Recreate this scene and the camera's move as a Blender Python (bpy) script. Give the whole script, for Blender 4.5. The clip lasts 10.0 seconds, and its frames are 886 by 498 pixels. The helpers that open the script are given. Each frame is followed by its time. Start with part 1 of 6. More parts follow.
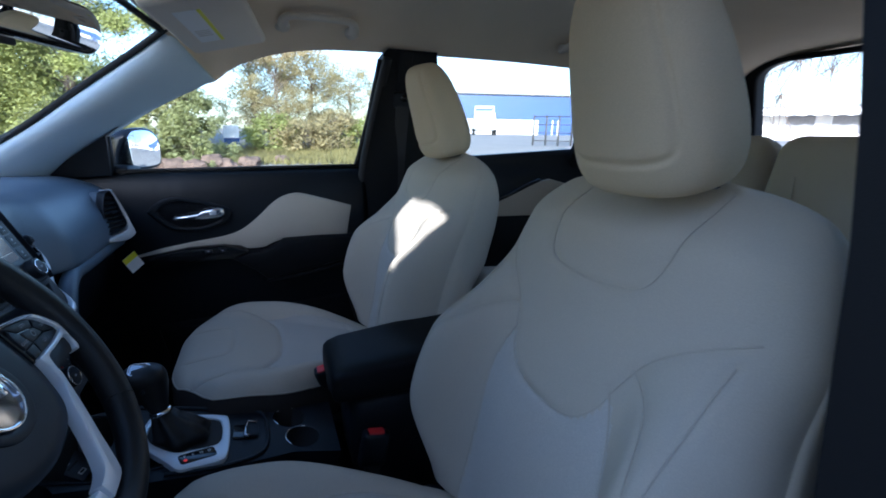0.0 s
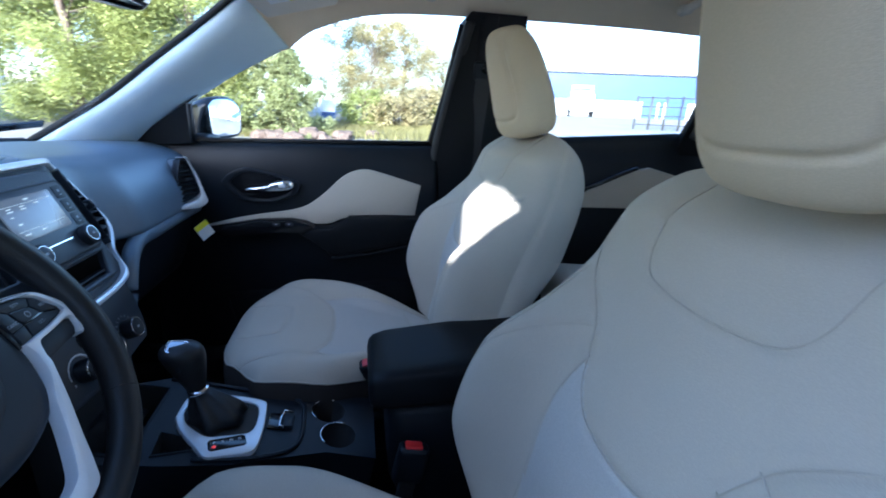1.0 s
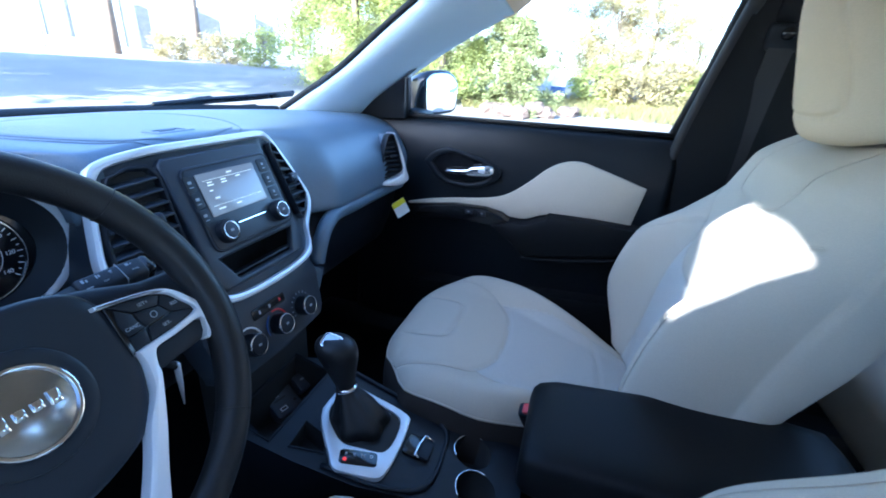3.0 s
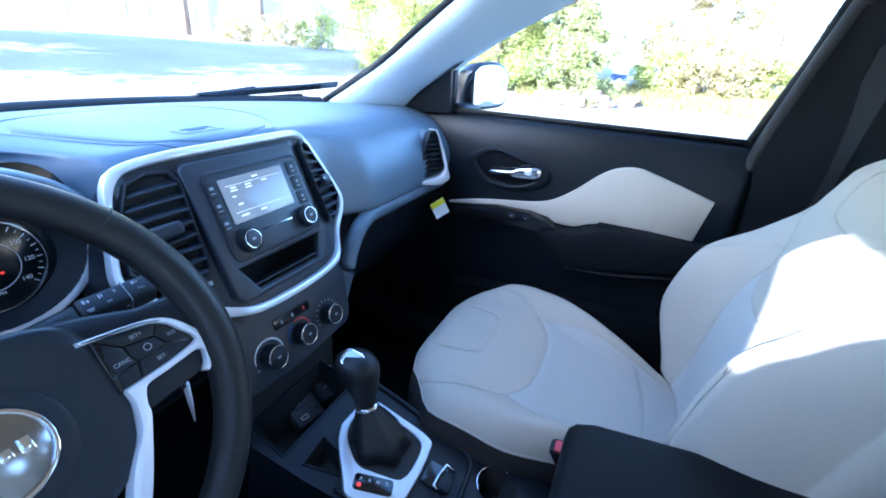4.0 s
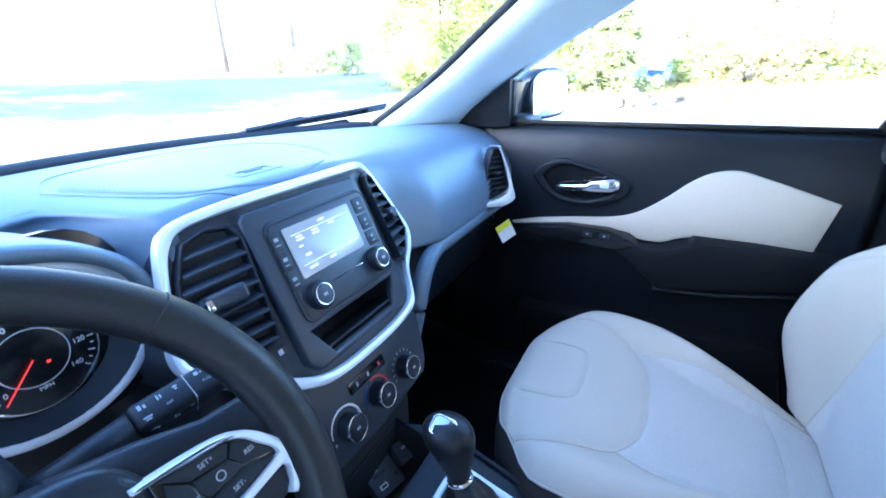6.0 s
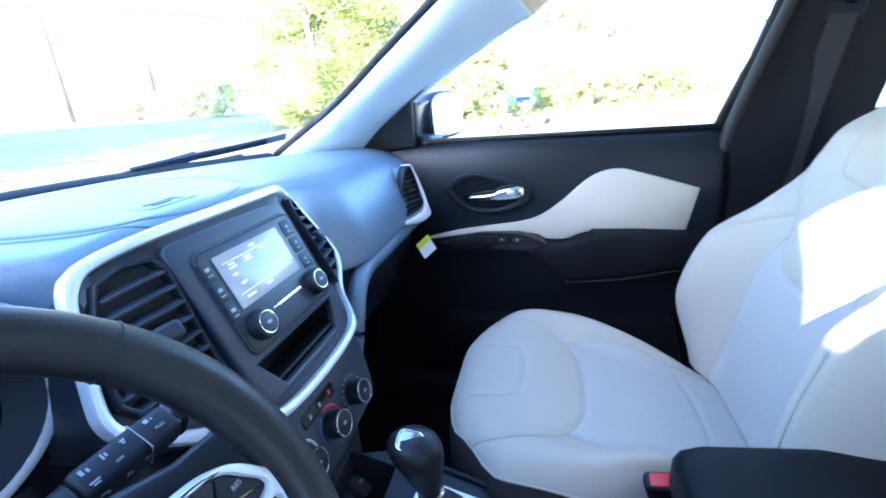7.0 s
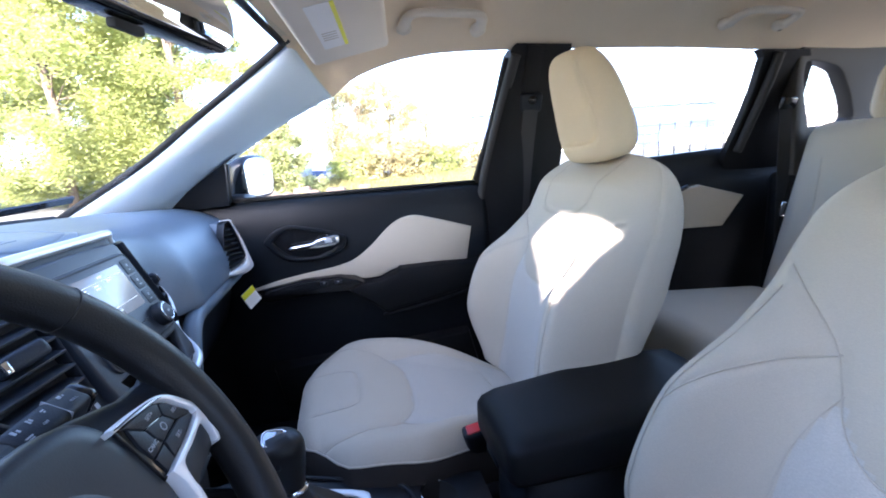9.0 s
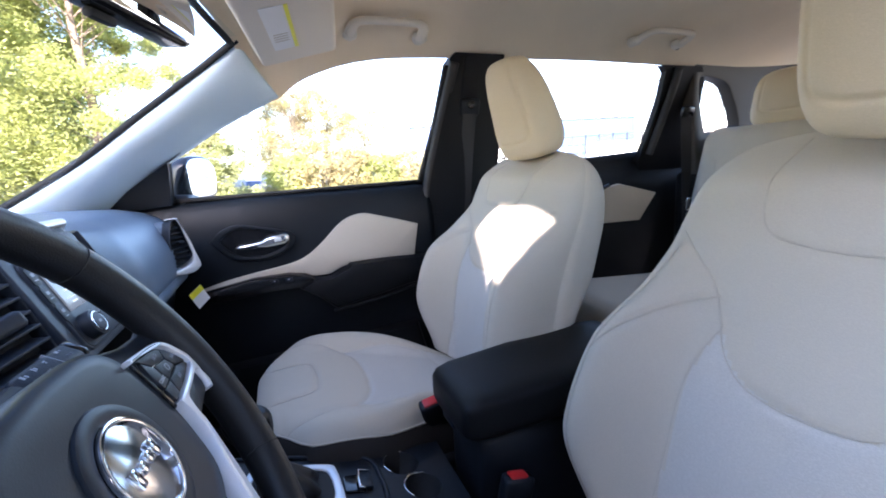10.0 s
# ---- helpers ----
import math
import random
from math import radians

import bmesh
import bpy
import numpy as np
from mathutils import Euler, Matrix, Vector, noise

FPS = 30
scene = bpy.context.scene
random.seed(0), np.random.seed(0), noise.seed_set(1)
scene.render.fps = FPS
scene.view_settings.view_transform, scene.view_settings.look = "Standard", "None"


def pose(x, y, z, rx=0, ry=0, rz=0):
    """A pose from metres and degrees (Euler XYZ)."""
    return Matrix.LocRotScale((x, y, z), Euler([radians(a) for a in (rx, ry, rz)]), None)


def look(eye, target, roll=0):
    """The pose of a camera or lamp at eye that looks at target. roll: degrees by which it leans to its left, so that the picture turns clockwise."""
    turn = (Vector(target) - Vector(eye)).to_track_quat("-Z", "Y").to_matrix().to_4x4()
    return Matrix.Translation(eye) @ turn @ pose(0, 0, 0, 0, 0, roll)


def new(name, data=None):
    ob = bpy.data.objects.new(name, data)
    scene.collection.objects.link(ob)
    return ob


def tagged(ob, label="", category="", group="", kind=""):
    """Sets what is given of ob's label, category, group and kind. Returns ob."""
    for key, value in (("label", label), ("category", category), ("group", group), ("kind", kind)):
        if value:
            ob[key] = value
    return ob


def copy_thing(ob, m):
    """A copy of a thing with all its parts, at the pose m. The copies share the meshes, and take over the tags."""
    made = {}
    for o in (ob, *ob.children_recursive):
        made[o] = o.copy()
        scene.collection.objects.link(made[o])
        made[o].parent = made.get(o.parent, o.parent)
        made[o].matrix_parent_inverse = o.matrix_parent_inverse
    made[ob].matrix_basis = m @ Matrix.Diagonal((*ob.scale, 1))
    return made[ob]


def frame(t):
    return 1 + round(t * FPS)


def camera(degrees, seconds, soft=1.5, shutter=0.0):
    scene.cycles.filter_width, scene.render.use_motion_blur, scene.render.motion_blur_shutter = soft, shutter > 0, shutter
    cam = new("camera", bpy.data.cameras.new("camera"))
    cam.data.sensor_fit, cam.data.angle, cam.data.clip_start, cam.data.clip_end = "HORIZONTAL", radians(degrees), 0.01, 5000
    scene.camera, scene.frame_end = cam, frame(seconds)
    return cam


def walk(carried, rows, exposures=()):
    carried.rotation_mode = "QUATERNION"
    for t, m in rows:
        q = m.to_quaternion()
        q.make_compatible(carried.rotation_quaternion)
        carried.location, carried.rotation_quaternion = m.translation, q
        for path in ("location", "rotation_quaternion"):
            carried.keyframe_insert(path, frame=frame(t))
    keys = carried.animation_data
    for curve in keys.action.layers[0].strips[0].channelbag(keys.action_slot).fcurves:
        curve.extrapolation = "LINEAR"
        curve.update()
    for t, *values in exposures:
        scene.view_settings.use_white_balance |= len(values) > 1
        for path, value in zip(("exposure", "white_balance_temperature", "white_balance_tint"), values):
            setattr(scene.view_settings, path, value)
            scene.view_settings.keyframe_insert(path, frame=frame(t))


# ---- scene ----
from mathutils import geometry

cam = camera(91.7, 10.0, soft=1.8, shutter=0.4)
PATH = [
    (0, (-0.859, 0.061, 1.252), (0.927, -0.681, 0.742), 1.1),
    (0.5, (-0.797, 0.029, 1.248), (1.021, -0.583, 0.683), 1.7),
    (1, (-0.744, -0.017, 1.244), (1.123, -0.395, 0.636), 2.7),
    (1.5, (-0.692, -0.048, 1.237), (1.197, -0.164, 0.592), 3.5),
    (2, (-0.634, -0.052, 1.239), (1.238, 0.068, 0.544), 4.9),
    (2.5, (-0.58, -0.042, 1.252), (1.26, 0.29, 0.541), 5.9),
    (3, (-0.533, -0.034, 1.255), (1.241, 0.489, 0.494), 4.0),
    (4.3, (-0.436, -0.012, 1.281), (1.212, 0.733, 0.427), 4.5),
    (4.5, (-0.423, 0.004, 1.274), (1.203, 0.78, 0.405), 3.9),
    (5, (-0.395, 0.038, 1.273), (1.189, 0.887, 0.396), 3.2),
    (5.2, (-0.388, 0.054, 1.273), (1.186, 0.931, 0.405), 2.8),
    (6.3, (-0.391, 0.105, 1.262), (1.272, 0.914, 0.5), -3.2),
    (6.5, (-0.395, 0.113, 1.256), (1.323, 0.832, 0.528), -3.6),
    (7, (-0.422, 0.137, 1.244), (1.406, 0.593, 0.573), -3.5),
    (7.5, (-0.469, 0.14, 1.236), (1.436, 0.34, 0.661), -3.9),
    (8, (-0.514, 0.154, 1.229), (1.422, 0.078, 0.731), -2.4),
    (8.5, (-0.566, 0.155, 1.218), (1.364, -0.093, 0.753), -3.1),
    (9, (-0.61, 0.167, 1.213), (1.301, -0.261, 0.809), -3.0),
    (9.5, (-0.647, 0.197, 1.199), (1.236, -0.364, 0.825), -2.8),
    (10, (-0.679, 0.211, 1.181), (1.16, -0.482, 0.81), -3.2),
]
EXPO = [(0.0, 1.68, 5080, 14), (0.5, 2.24, 5050, 14), (1.0, 2.52, 5000, 13), (1.5, 2.76, 4900, 12), (2.0, 2.78, 4890, 12), (2.5, 2.94, 4880, 12), (4.5, 3.82, 4850, 14), (6.5, 4.08, 4880, 14), (8.5, 3.57, 5500, 21), (10.0, 3.27, 5950, 25)]
walk(cam, [(t, look(eye, target, roll)) for t, eye, target, roll in PATH], EXPO)

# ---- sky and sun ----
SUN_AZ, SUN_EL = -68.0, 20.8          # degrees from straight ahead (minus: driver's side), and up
world = bpy.data.worlds.new("sky")
scene.world = world
world.use_nodes = True
wn = world.node_tree
sky = wn.nodes.new("ShaderNodeTexSky")
sky.sky_type, sky.sun_disc = "NISHITA", False
sky.sun_elevation, sky.sun_rotation = radians(SUN_EL), radians(SUN_AZ)
wn.nodes["Background"].inputs[1].default_value = 0.15
wn.links.new(sky.outputs[0], wn.nodes["Background"].inputs[0])
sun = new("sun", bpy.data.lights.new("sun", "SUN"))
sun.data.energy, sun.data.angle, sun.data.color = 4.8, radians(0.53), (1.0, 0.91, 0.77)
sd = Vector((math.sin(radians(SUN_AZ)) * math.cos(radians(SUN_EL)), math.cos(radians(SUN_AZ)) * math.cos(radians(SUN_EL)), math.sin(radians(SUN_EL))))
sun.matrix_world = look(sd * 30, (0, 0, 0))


# ---- materials ----
def mat(name, color, rough=0.5, metal=0.0, grain=0.0, scale=400.0, bump=0.0, stain=0.0, stain_scale=6.0, spec=0.5, emit=0.0, coat=0.0, weave=False):
    """Principled surface with fine grain (scale per metre), a larger uneven tint, and a fine relief."""
    m = bpy.data.materials.new(name)
    m.use_nodes = True
    nt = m.node_tree
    b = nt.nodes["Principled BSDF"]
    b.inputs["Base Color"].default_value = (*color, 1)
    b.inputs["Roughness"].default_value = rough
    b.inputs["Metallic"].default_value = metal
    b.inputs["Specular IOR Level"].default_value = spec
    b.inputs["Coat Weight"].default_value = coat
    if emit:
        b.inputs["Emission Color"].default_value = (*color, 1)
        b.inputs["Emission Strength"].default_value = emit
    if not (grain or bump or stain):
        return m
    tc = nt.nodes.new("ShaderNodeTexCoord")
    fine = nt.nodes.new("ShaderNodeTexNoise")
    fine.inputs["Scale"].default_value, fine.inputs["Detail"].default_value = scale, 3
    nt.links.new(tc.outputs["Object"], fine.inputs["Vector"])
    relief = fine.outputs["Fac"]
    if weave:
        vor = nt.nodes.new("ShaderNodeTexVoronoi")
        vor.inputs["Scale"].default_value = scale
        nt.links.new(tc.outputs["Object"], vor.inputs["Vector"])
        relief = vor.outputs["Distance"]
    large = nt.nodes.new("ShaderNodeTexNoise")
    large.inputs["Scale"].default_value, large.inputs["Detail"].default_value = stain_scale, 4
    nt.links.new(tc.outputs["Object"], large.inputs["Vector"])
    def span(src, amount):
        r = nt.nodes.new("ShaderNodeMapRange")
        r.inputs["To Min"].default_value, r.inputs["To Max"].default_value = 1 - amount, 1 + amount
        r.inputs["From Min"].default_value, r.inputs["From Max"].default_value = 0.25, 0.75
        nt.links.new(src, r.inputs["Value"])
        return r.outputs[0]
    mul = nt.nodes.new("ShaderNodeMath")
    mul.operation = "MULTIPLY"
    nt.links.new(span(relief, grain), mul.inputs[0])
    nt.links.new(span(large.outputs["Fac"], stain), mul.inputs[1])
    vm = nt.nodes.new("ShaderNodeVectorMath")
    vm.operation = "SCALE"
    vm.inputs[0].default_value = color
    nt.links.new(mul.outputs[0], vm.inputs["Scale"])
    nt.links.new(vm.outputs[0], b.inputs["Base Color"])
    rr = nt.nodes.new("ShaderNodeMapRange")
    rr.inputs["To Min"].default_value, rr.inputs["To Max"].default_value = max(rough - 0.08, 0.02), min(rough + 0.08, 1)
    nt.links.new(large.outputs["Fac"], rr.inputs["Value"])
    nt.links.new(rr.outputs[0], b.inputs["Roughness"])
    if bump:
        bn = nt.nodes.new("ShaderNodeBump")
        bn.inputs["Strength"].default_value, bn.inputs["Distance"].default_value = bump, 0.001
        nt.links.new(relief, bn.inputs["Height"])
        nt.links.new(bn.outputs[0], b.inputs["Normal"])
    return m


FABRIC = mat("seat_fabric", (0.518, 0.464, 0.375), 0.85, grain=0.05, scale=900, bump=0.25, stain=0.03, weave=True, spec=0.2)
INSERT = mat("seat_insert_fabric", (0.525, 0.494, 0.440), 0.9, grain=0.07, scale=700, bump=0.35, stain=0.03, weave=True, spec=0.2)
HEADCLOTH = mat("headrest_cloth", (0.62, 0.51, 0.345), 0.85, grain=0.05, scale=900, bump=0.25, stain=0.03, weave=True, spec=0.2)
SIDECLOTH = mat("seat_side_cloth", (0.034, 0.028, 0.025), 0.85, grain=0.06, scale=800, bump=0.25, stain=0.04, weave=True, spec=0.2)
THREAD = mat("thread", (0.50, 0.45, 0.365), 0.8)
LINER = mat("headliner_cloth", (0.86, 0.725, 0.54), 0.95, grain=0.06, scale=700, bump=0.2, stain=0.04, spec=0.1)
VISORCLOTH = mat("visor_cloth", (0.76, 0.69, 0.58), 0.9, grain=0.05, scale=700, bump=0.2, stain=0.03, spec=0.15)
PILLAR = mat("pale_trim_plastic", (0.52, 0.50, 0.46), 0.6, grain=0.03, scale=600, bump=0.15, stain=0.03)
STRIP = mat("grey_seal", (0.018, 0.018, 0.019), 0.6, grain=0.05, scale=500, bump=0.1, stain=0.05)
QTRIM = mat("grey_cargo_trim", (0.055, 0.050, 0.045), 0.6, grain=0.08, scale=700, bump=0.2, stain=0.06)
# pale grey trim, with the blue skylight on it put into the colour
ATRIM = mat("windscreen_trim_sky_tint", (0.70, 0.85, 0.96), 0.7, grain=0.02, scale=600, bump=0.12, stain=0.02)
# the stack's bluish sheen is put into a lighter colour than DARK's
STACKSKIN = mat("stack_plastic_sheen", (0.023, 0.029, 0.039), 0.42, spec=0.5, grain=0.10, scale=800, bump=0.25, stain=0.08)
HUBSKIN = mat("wheel_hub_skin", (0.012, 0.016, 0.022), 0.42, spec=0.36, grain=0.08, scale=900, bump=0.12, stain=0.05)
SOCKETSKIN = mat("charcoal_socket_plastic", (0.050, 0.056, 0.068), 0.5, spec=0.35, grain=0.08, scale=800, bump=0.2, stain=0.06)
PILLAR_DARK = mat("charcoal_trim_plastic", (0.0105, 0.011, 0.013), 0.6, spec=0.2, grain=0.08, scale=700, bump=0.25, stain=0.08)
# DARK and DOORSKIN are black; the reflected sky's blue is in their colours
DARK = mat("black_grained_plastic", (0.0085, 0.011, 0.0155), 0.46, spec=0.34, grain=0.12, scale=800, bump=0.35, stain=0.10)
DOORSKIN = mat("door_panel_vinyl", (0.0065, 0.0088, 0.0125), 0.42, spec=0.30, grain=0.12, scale=600, bump=0.3, stain=0.06)
# black dash skin; the sky's blue sheen is put into this base colour
SOFT = mat("soft_dash_skin_sky_tint", (0.120, 0.160, 0.205), 0.42, spec=0.65, grain=0.12, scale=600, bump=0.3, stain=0.06)
LIDSKIN = mat("lid_vinyl", (0.0058, 0.0063, 0.0075), 0.5, spec=0.17, grain=0.12, scale=700, bump=0.2, stain=0.08)
LEATHER = mat("black_leather", (0.0145, 0.0140, 0.0142), 0.42, spec=0.32, grain=0.15, scale=700, bump=0.22, stain=0.1)
BOOT = mat("boot_leather", (0.006, 0.006, 0.0065), 0.5, grain=0.15, scale=700, bump=0.2, stain=0.1)
GLOSS = mat("piano_black", (0.008, 0.008, 0.009), 0.15, stain=0.05, grain=0.02)
SILVER = mat("satin_silver_paint", (0.80, 0.81, 0.83), 0.38, 0.35, grain=0.03, scale=900, stain=0.03)
EMBLEM = mat("polished_emblem", (0.42, 0.42, 0.43), 0.16, 1.0, grain=0.03, stain=0.03)
CHROME = mat("chrome", (0.80, 0.80, 0.82), 0.08, 1.0)
RUBBER = mat("black_rubber", (0.012, 0.012, 0.012), 0.7, grain=0.1, stain=0.1)
CARPET = mat("charcoal_carpet", (0.006, 0.006, 0.0065), 0.95, grain=0.3, scale=500, bump=0.6, stain=0.1, spec=0.1)
BELT = mat("seat_belt_webbing", (0.022, 0.022, 0.024), 0.7, grain=0.2, scale=600, bump=0.4, stain=0.05)
RED = mat("red_plastic", (0.62, 0.03, 0.03), 0.4, stain=0.05, grain=0.02)
WHITE = mat("white_print", (0.75, 0.75, 0.75), 0.6)
INKGREY = mat("grey_print", (0.33, 0.34, 0.36), 0.6)
YELLOW = mat("yellow_print", (0.75, 0.72, 0.02), 0.6)
PAPER = mat("label_paper", (0.80, 0.80, 0.78), 0.7, stain=0.03, grain=0.02)
SCREEN = mat("lit_screen", (0.62, 0.74, 0.84), 0.2, emit=0.10)
_b = SCREEN.node_tree.nodes["Principled BSDF"]
_b.inputs["Base Color"].default_value, _b.inputs["Emission Strength"].default_value = (0.04, 0.045, 0.05, 1), 0.034
SCREENINK = mat("screen_print", (0.95, 0.95, 0.80), 0.3, emit=0.050)
LAMPRED = mat("lit_red_mark", (1.0, 0.05, 0.03), 0.4, emit=0.07)
PAINT = mat("pale_car_paint", (0.62, 0.62, 0.60), 0.3, coat=0.5, stain=0.02, grain=0.02)
ASPHALT = mat("worn_asphalt", (0.24, 0.228, 0.21), 0.9, grain=0.25, scale=60, bump=0.5, stain=0.18, stain_scale=0.6)
BARK = mat("bark", (0.16, 0.12, 0.09), 0.9, grain=0.3, scale=40, bump=0.8, stain=0.2)
LEAF_FIR = mat("pale_fir_needles", (0.33, 0.35, 0.155), 0.7, grain=0.3, scale=6, stain=0.35, stain_scale=1.2)
LEAF = mat("green_leaves", (0.36, 0.39, 0.13), 0.65, grain=0.3, scale=6, stain=0.35, stain_scale=1.5)
LEAF_DRY = mat("dry_leaves", (0.40, 0.34, 0.17), 0.75, grain=0.3, scale=6, stain=0.3, stain_scale=1.5)
ROCK = mat("brown_rock", (0.13, 0.09, 0.07), 0.9, grain=0.3, scale=12, bump=1.0, stain=0.3, stain_scale=2)
GRASS = mat("dry_grass", (0.28, 0.25, 0.10), 0.9, grain=0.3, scale=20, stain=0.3, stain_scale=1)
WALLWHITE = mat("white_render", (0.72, 0.71, 0.68), 0.85, grain=0.05, scale=30, stain=0.08, stain_scale=0.5)
WALLGREY = mat("grey_render", (0.13, 0.125, 0.12), 0.9, grain=0.08, scale=30, stain=0.12, stain_scale=0.5)
BLUE = mat("blue_sheet_metal", (0.020, 0.060, 0.20), 0.5, stain=0.1, stain_scale=0.4, grain=0.04)
WOOD = mat("weathered_wood", (0.22, 0.16, 0.11), 0.85, grain=0.3, scale=30, stain=0.2, stain_scale=3)
FENCE = mat("dark_fence_paint", (0.06, 0.06, 0.06), 0.7, stain=0.15, grain=0.1)
ROOFING = mat("grey_roofing", (0.25, 0.25, 0.26), 0.8, stain=0.15, grain=0.1)


def thin_leaf(m, share=0.55):
    """Light comes through a leaf from behind."""
    nt = m.node_tree
    b, out = nt.nodes["Principled BSDF"], nt.nodes["Material Output"]
    tl, mx = nt.nodes.new("ShaderNodeBsdfTranslucent"), nt.nodes.new("ShaderNodeMixShader")
    mx.inputs[0].default_value = share
    nt.links.new(b.inputs["Base Color"].links[0].from_socket, tl.inputs[0])
    nt.links.new(b.outputs[0], mx.inputs[1])
    nt.links.new(tl.outputs[0], mx.inputs[2])
    nt.links.new(mx.outputs[0], out.inputs[0])


for m_ in (LEAF, LEAF_FIR, LEAF_DRY, GRASS):
    thin_leaf(m_)


def glass(name, color=(1, 1, 1), dirt=0.0):
    m = bpy.data.materials.new(name)
    m.use_nodes = True
    nt = m.node_tree
    nt.nodes.remove(nt.nodes["Principled BSDF"])
    out = nt.nodes["Material Output"]
    tr, gl, mx, lw, pw, fr = (nt.nodes.new("ShaderNode" + k) for k in ("BsdfTransparent", "BsdfGlossy", "MixShader", "LayerWeight", "Math", "Math"))
    tr.inputs[0].default_value = (*color, 1)
    gl.inputs["Roughness"].default_value = 0.02
    lw.inputs["Blend"].default_value = 0.5
    pw.operation, pw.inputs[1].default_value = "POWER", 5.0
    fr.operation, fr.inputs[1].default_value, fr.inputs[2].default_value = "MULTIPLY_ADD", 0.96, 0.03
    nt.links.new(lw.outputs["Facing"], pw.inputs[0])
    nt.links.new(pw.outputs[0], fr.inputs[0])
    nt.links.new(fr.outputs[0], mx.inputs[0])
    nt.links.new(tr.outputs[0], mx.inputs[1])
    nt.links.new(gl.outputs[0], mx.inputs[2])
    nt.links.new(mx.outputs[0], out.inputs[0])
    return m


GLASS = glass("window_glass", (0.93, 0.96, 0.95))
MIRROR = mat("mirror_glass", (0.85, 0.86, 0.88), 0.02, 1.0)


# ---- mesh helpers ----
def mesh(verts, faces, smooth=True):
    me = bpy.data.meshes.new("m")
    me.from_pydata([tuple(v) for v in verts], [], faces)
    me.update()
    if smooth:
        me.polygons.foreach_set("use_smooth", [True] * len(me.polygons))
    return me


def fix(bm, smooth=None):
    bmesh.ops.recalc_face_normals(bm, faces=bm.faces)
    me = bpy.data.meshes.new("m")
    bm.to_mesh(me)
    bm.free()
    if smooth is not None:
        me.polygons.foreach_set("use_smooth", [True] * len(me.polygons))
        me.set_sharp_from_angle(angle=radians(smooth))
    return me


def part(name, data, material, parent=None, label="", m=None):
    """One mesh object under a thing or a part; data is a bmesh or a mesh."""
    me = fix(data) if isinstance(data, bmesh.types.BMesh) else data
    ob = new(name, me)
    for k in (material if isinstance(material, (list, tuple)) else [material]):
        me.materials.append(k)
    if parent is not None:
        ob.parent = parent
    if m is not None:
        ob.matrix_local = m
    if label:
        ob["label"] = label
    return ob


def thing(name, label, category, m=None, group="", kind=""):
    ob = new(name)
    ob.empty_display_size = 0.05
    if m is not None:
        ob.matrix_world = m
    return tagged(ob, label, category, group, kind)


def curve(points, n=8, closed=False):
    """Points along a smooth curve through the given ones."""
    p = [Vector(q) for q in points]
    out, k = [], len(p)
    for i in range(k if closed else k - 1):
        a, b, c, d = (p[(i - 1) % k], p[i], p[(i + 1) % k], p[(i + 2) % k]) if closed else (p[max(i - 1, 0)], p[i], p[i + 1], p[min(i + 2, k - 1)])
        for j in range(n):
            t = j / n
            out.append(0.5 * (2 * b + (c - a) * t + (2 * a - 5 * b + 4 * c - d) * t * t + (3 * b - a - 3 * c + d) * t ** 3))
    if not closed:
        out.append(p[-1])
    return out


def loft(rings, caps=True, closed=True):
    """A skin over rings of equally many points."""
    n = len(rings[0])
    verts = [v for r in rings for v in r]
    faces = []
    for i in range(len(rings) - 1):
        for j in range(n if closed else n - 1):
            k = (j + 1) % n
            faces.append((i * n + j, i * n + k, (i + 1) * n + k, (i + 1) * n + j))
    if caps and closed:
        faces.append(tuple(range(n - 1, -1, -1)))
        faces.append(tuple((len(rings) - 1) * n + j for j in range(n)))
    return verts, faces


def tube(points, r, n=8, closed=False, flat=1.0, up=(0, 0, 1)):
    """A round bar along points; r a number or one per point."""
    p = [Vector(q) for q in points]
    rings, k = [], len(p)
    for i in range(k):
        a, b = (p[(i - 1) % k], p[(i + 1) % k]) if closed else (p[max(i - 1, 0)], p[min(i + 1, k - 1)])
        d = (b - a).normalized()
        u = Vector(up)
        if abs(d.dot(u)) > 0.95:
            u = Vector((1, 0, 0))
        s = d.cross(u).normalized()
        w = s.cross(d)
        rr = r[i] if isinstance(r, (list, tuple)) else r
        rings.append([p[i] + s * rr * math.cos(a2) + w * rr * flat * math.sin(a2) for a2 in (2 * math.pi * j / n for j in range(n))])
    if closed:
        rings.append(rings[0])
    return mesh(*loft(rings, caps=not closed))


def rbox(sx, sy, sz, r=0.004, seg=2, at=(0, 0, 0)):
    bm = bmesh.new()
    bmesh.ops.create_cube(bm, size=1)
    bmesh.ops.scale(bm, vec=(sx, sy, sz), verts=bm.verts)
    if r:
        bmesh.ops.bevel(bm, geom=bm.edges[:], offset=min(r, 0.45 * min(sx, sy, sz)), segments=seg, profile=0.5, affect="EDGES")
    bmesh.ops.translate(bm, vec=at, verts=bm.verts)
    return fix(bm, 40)


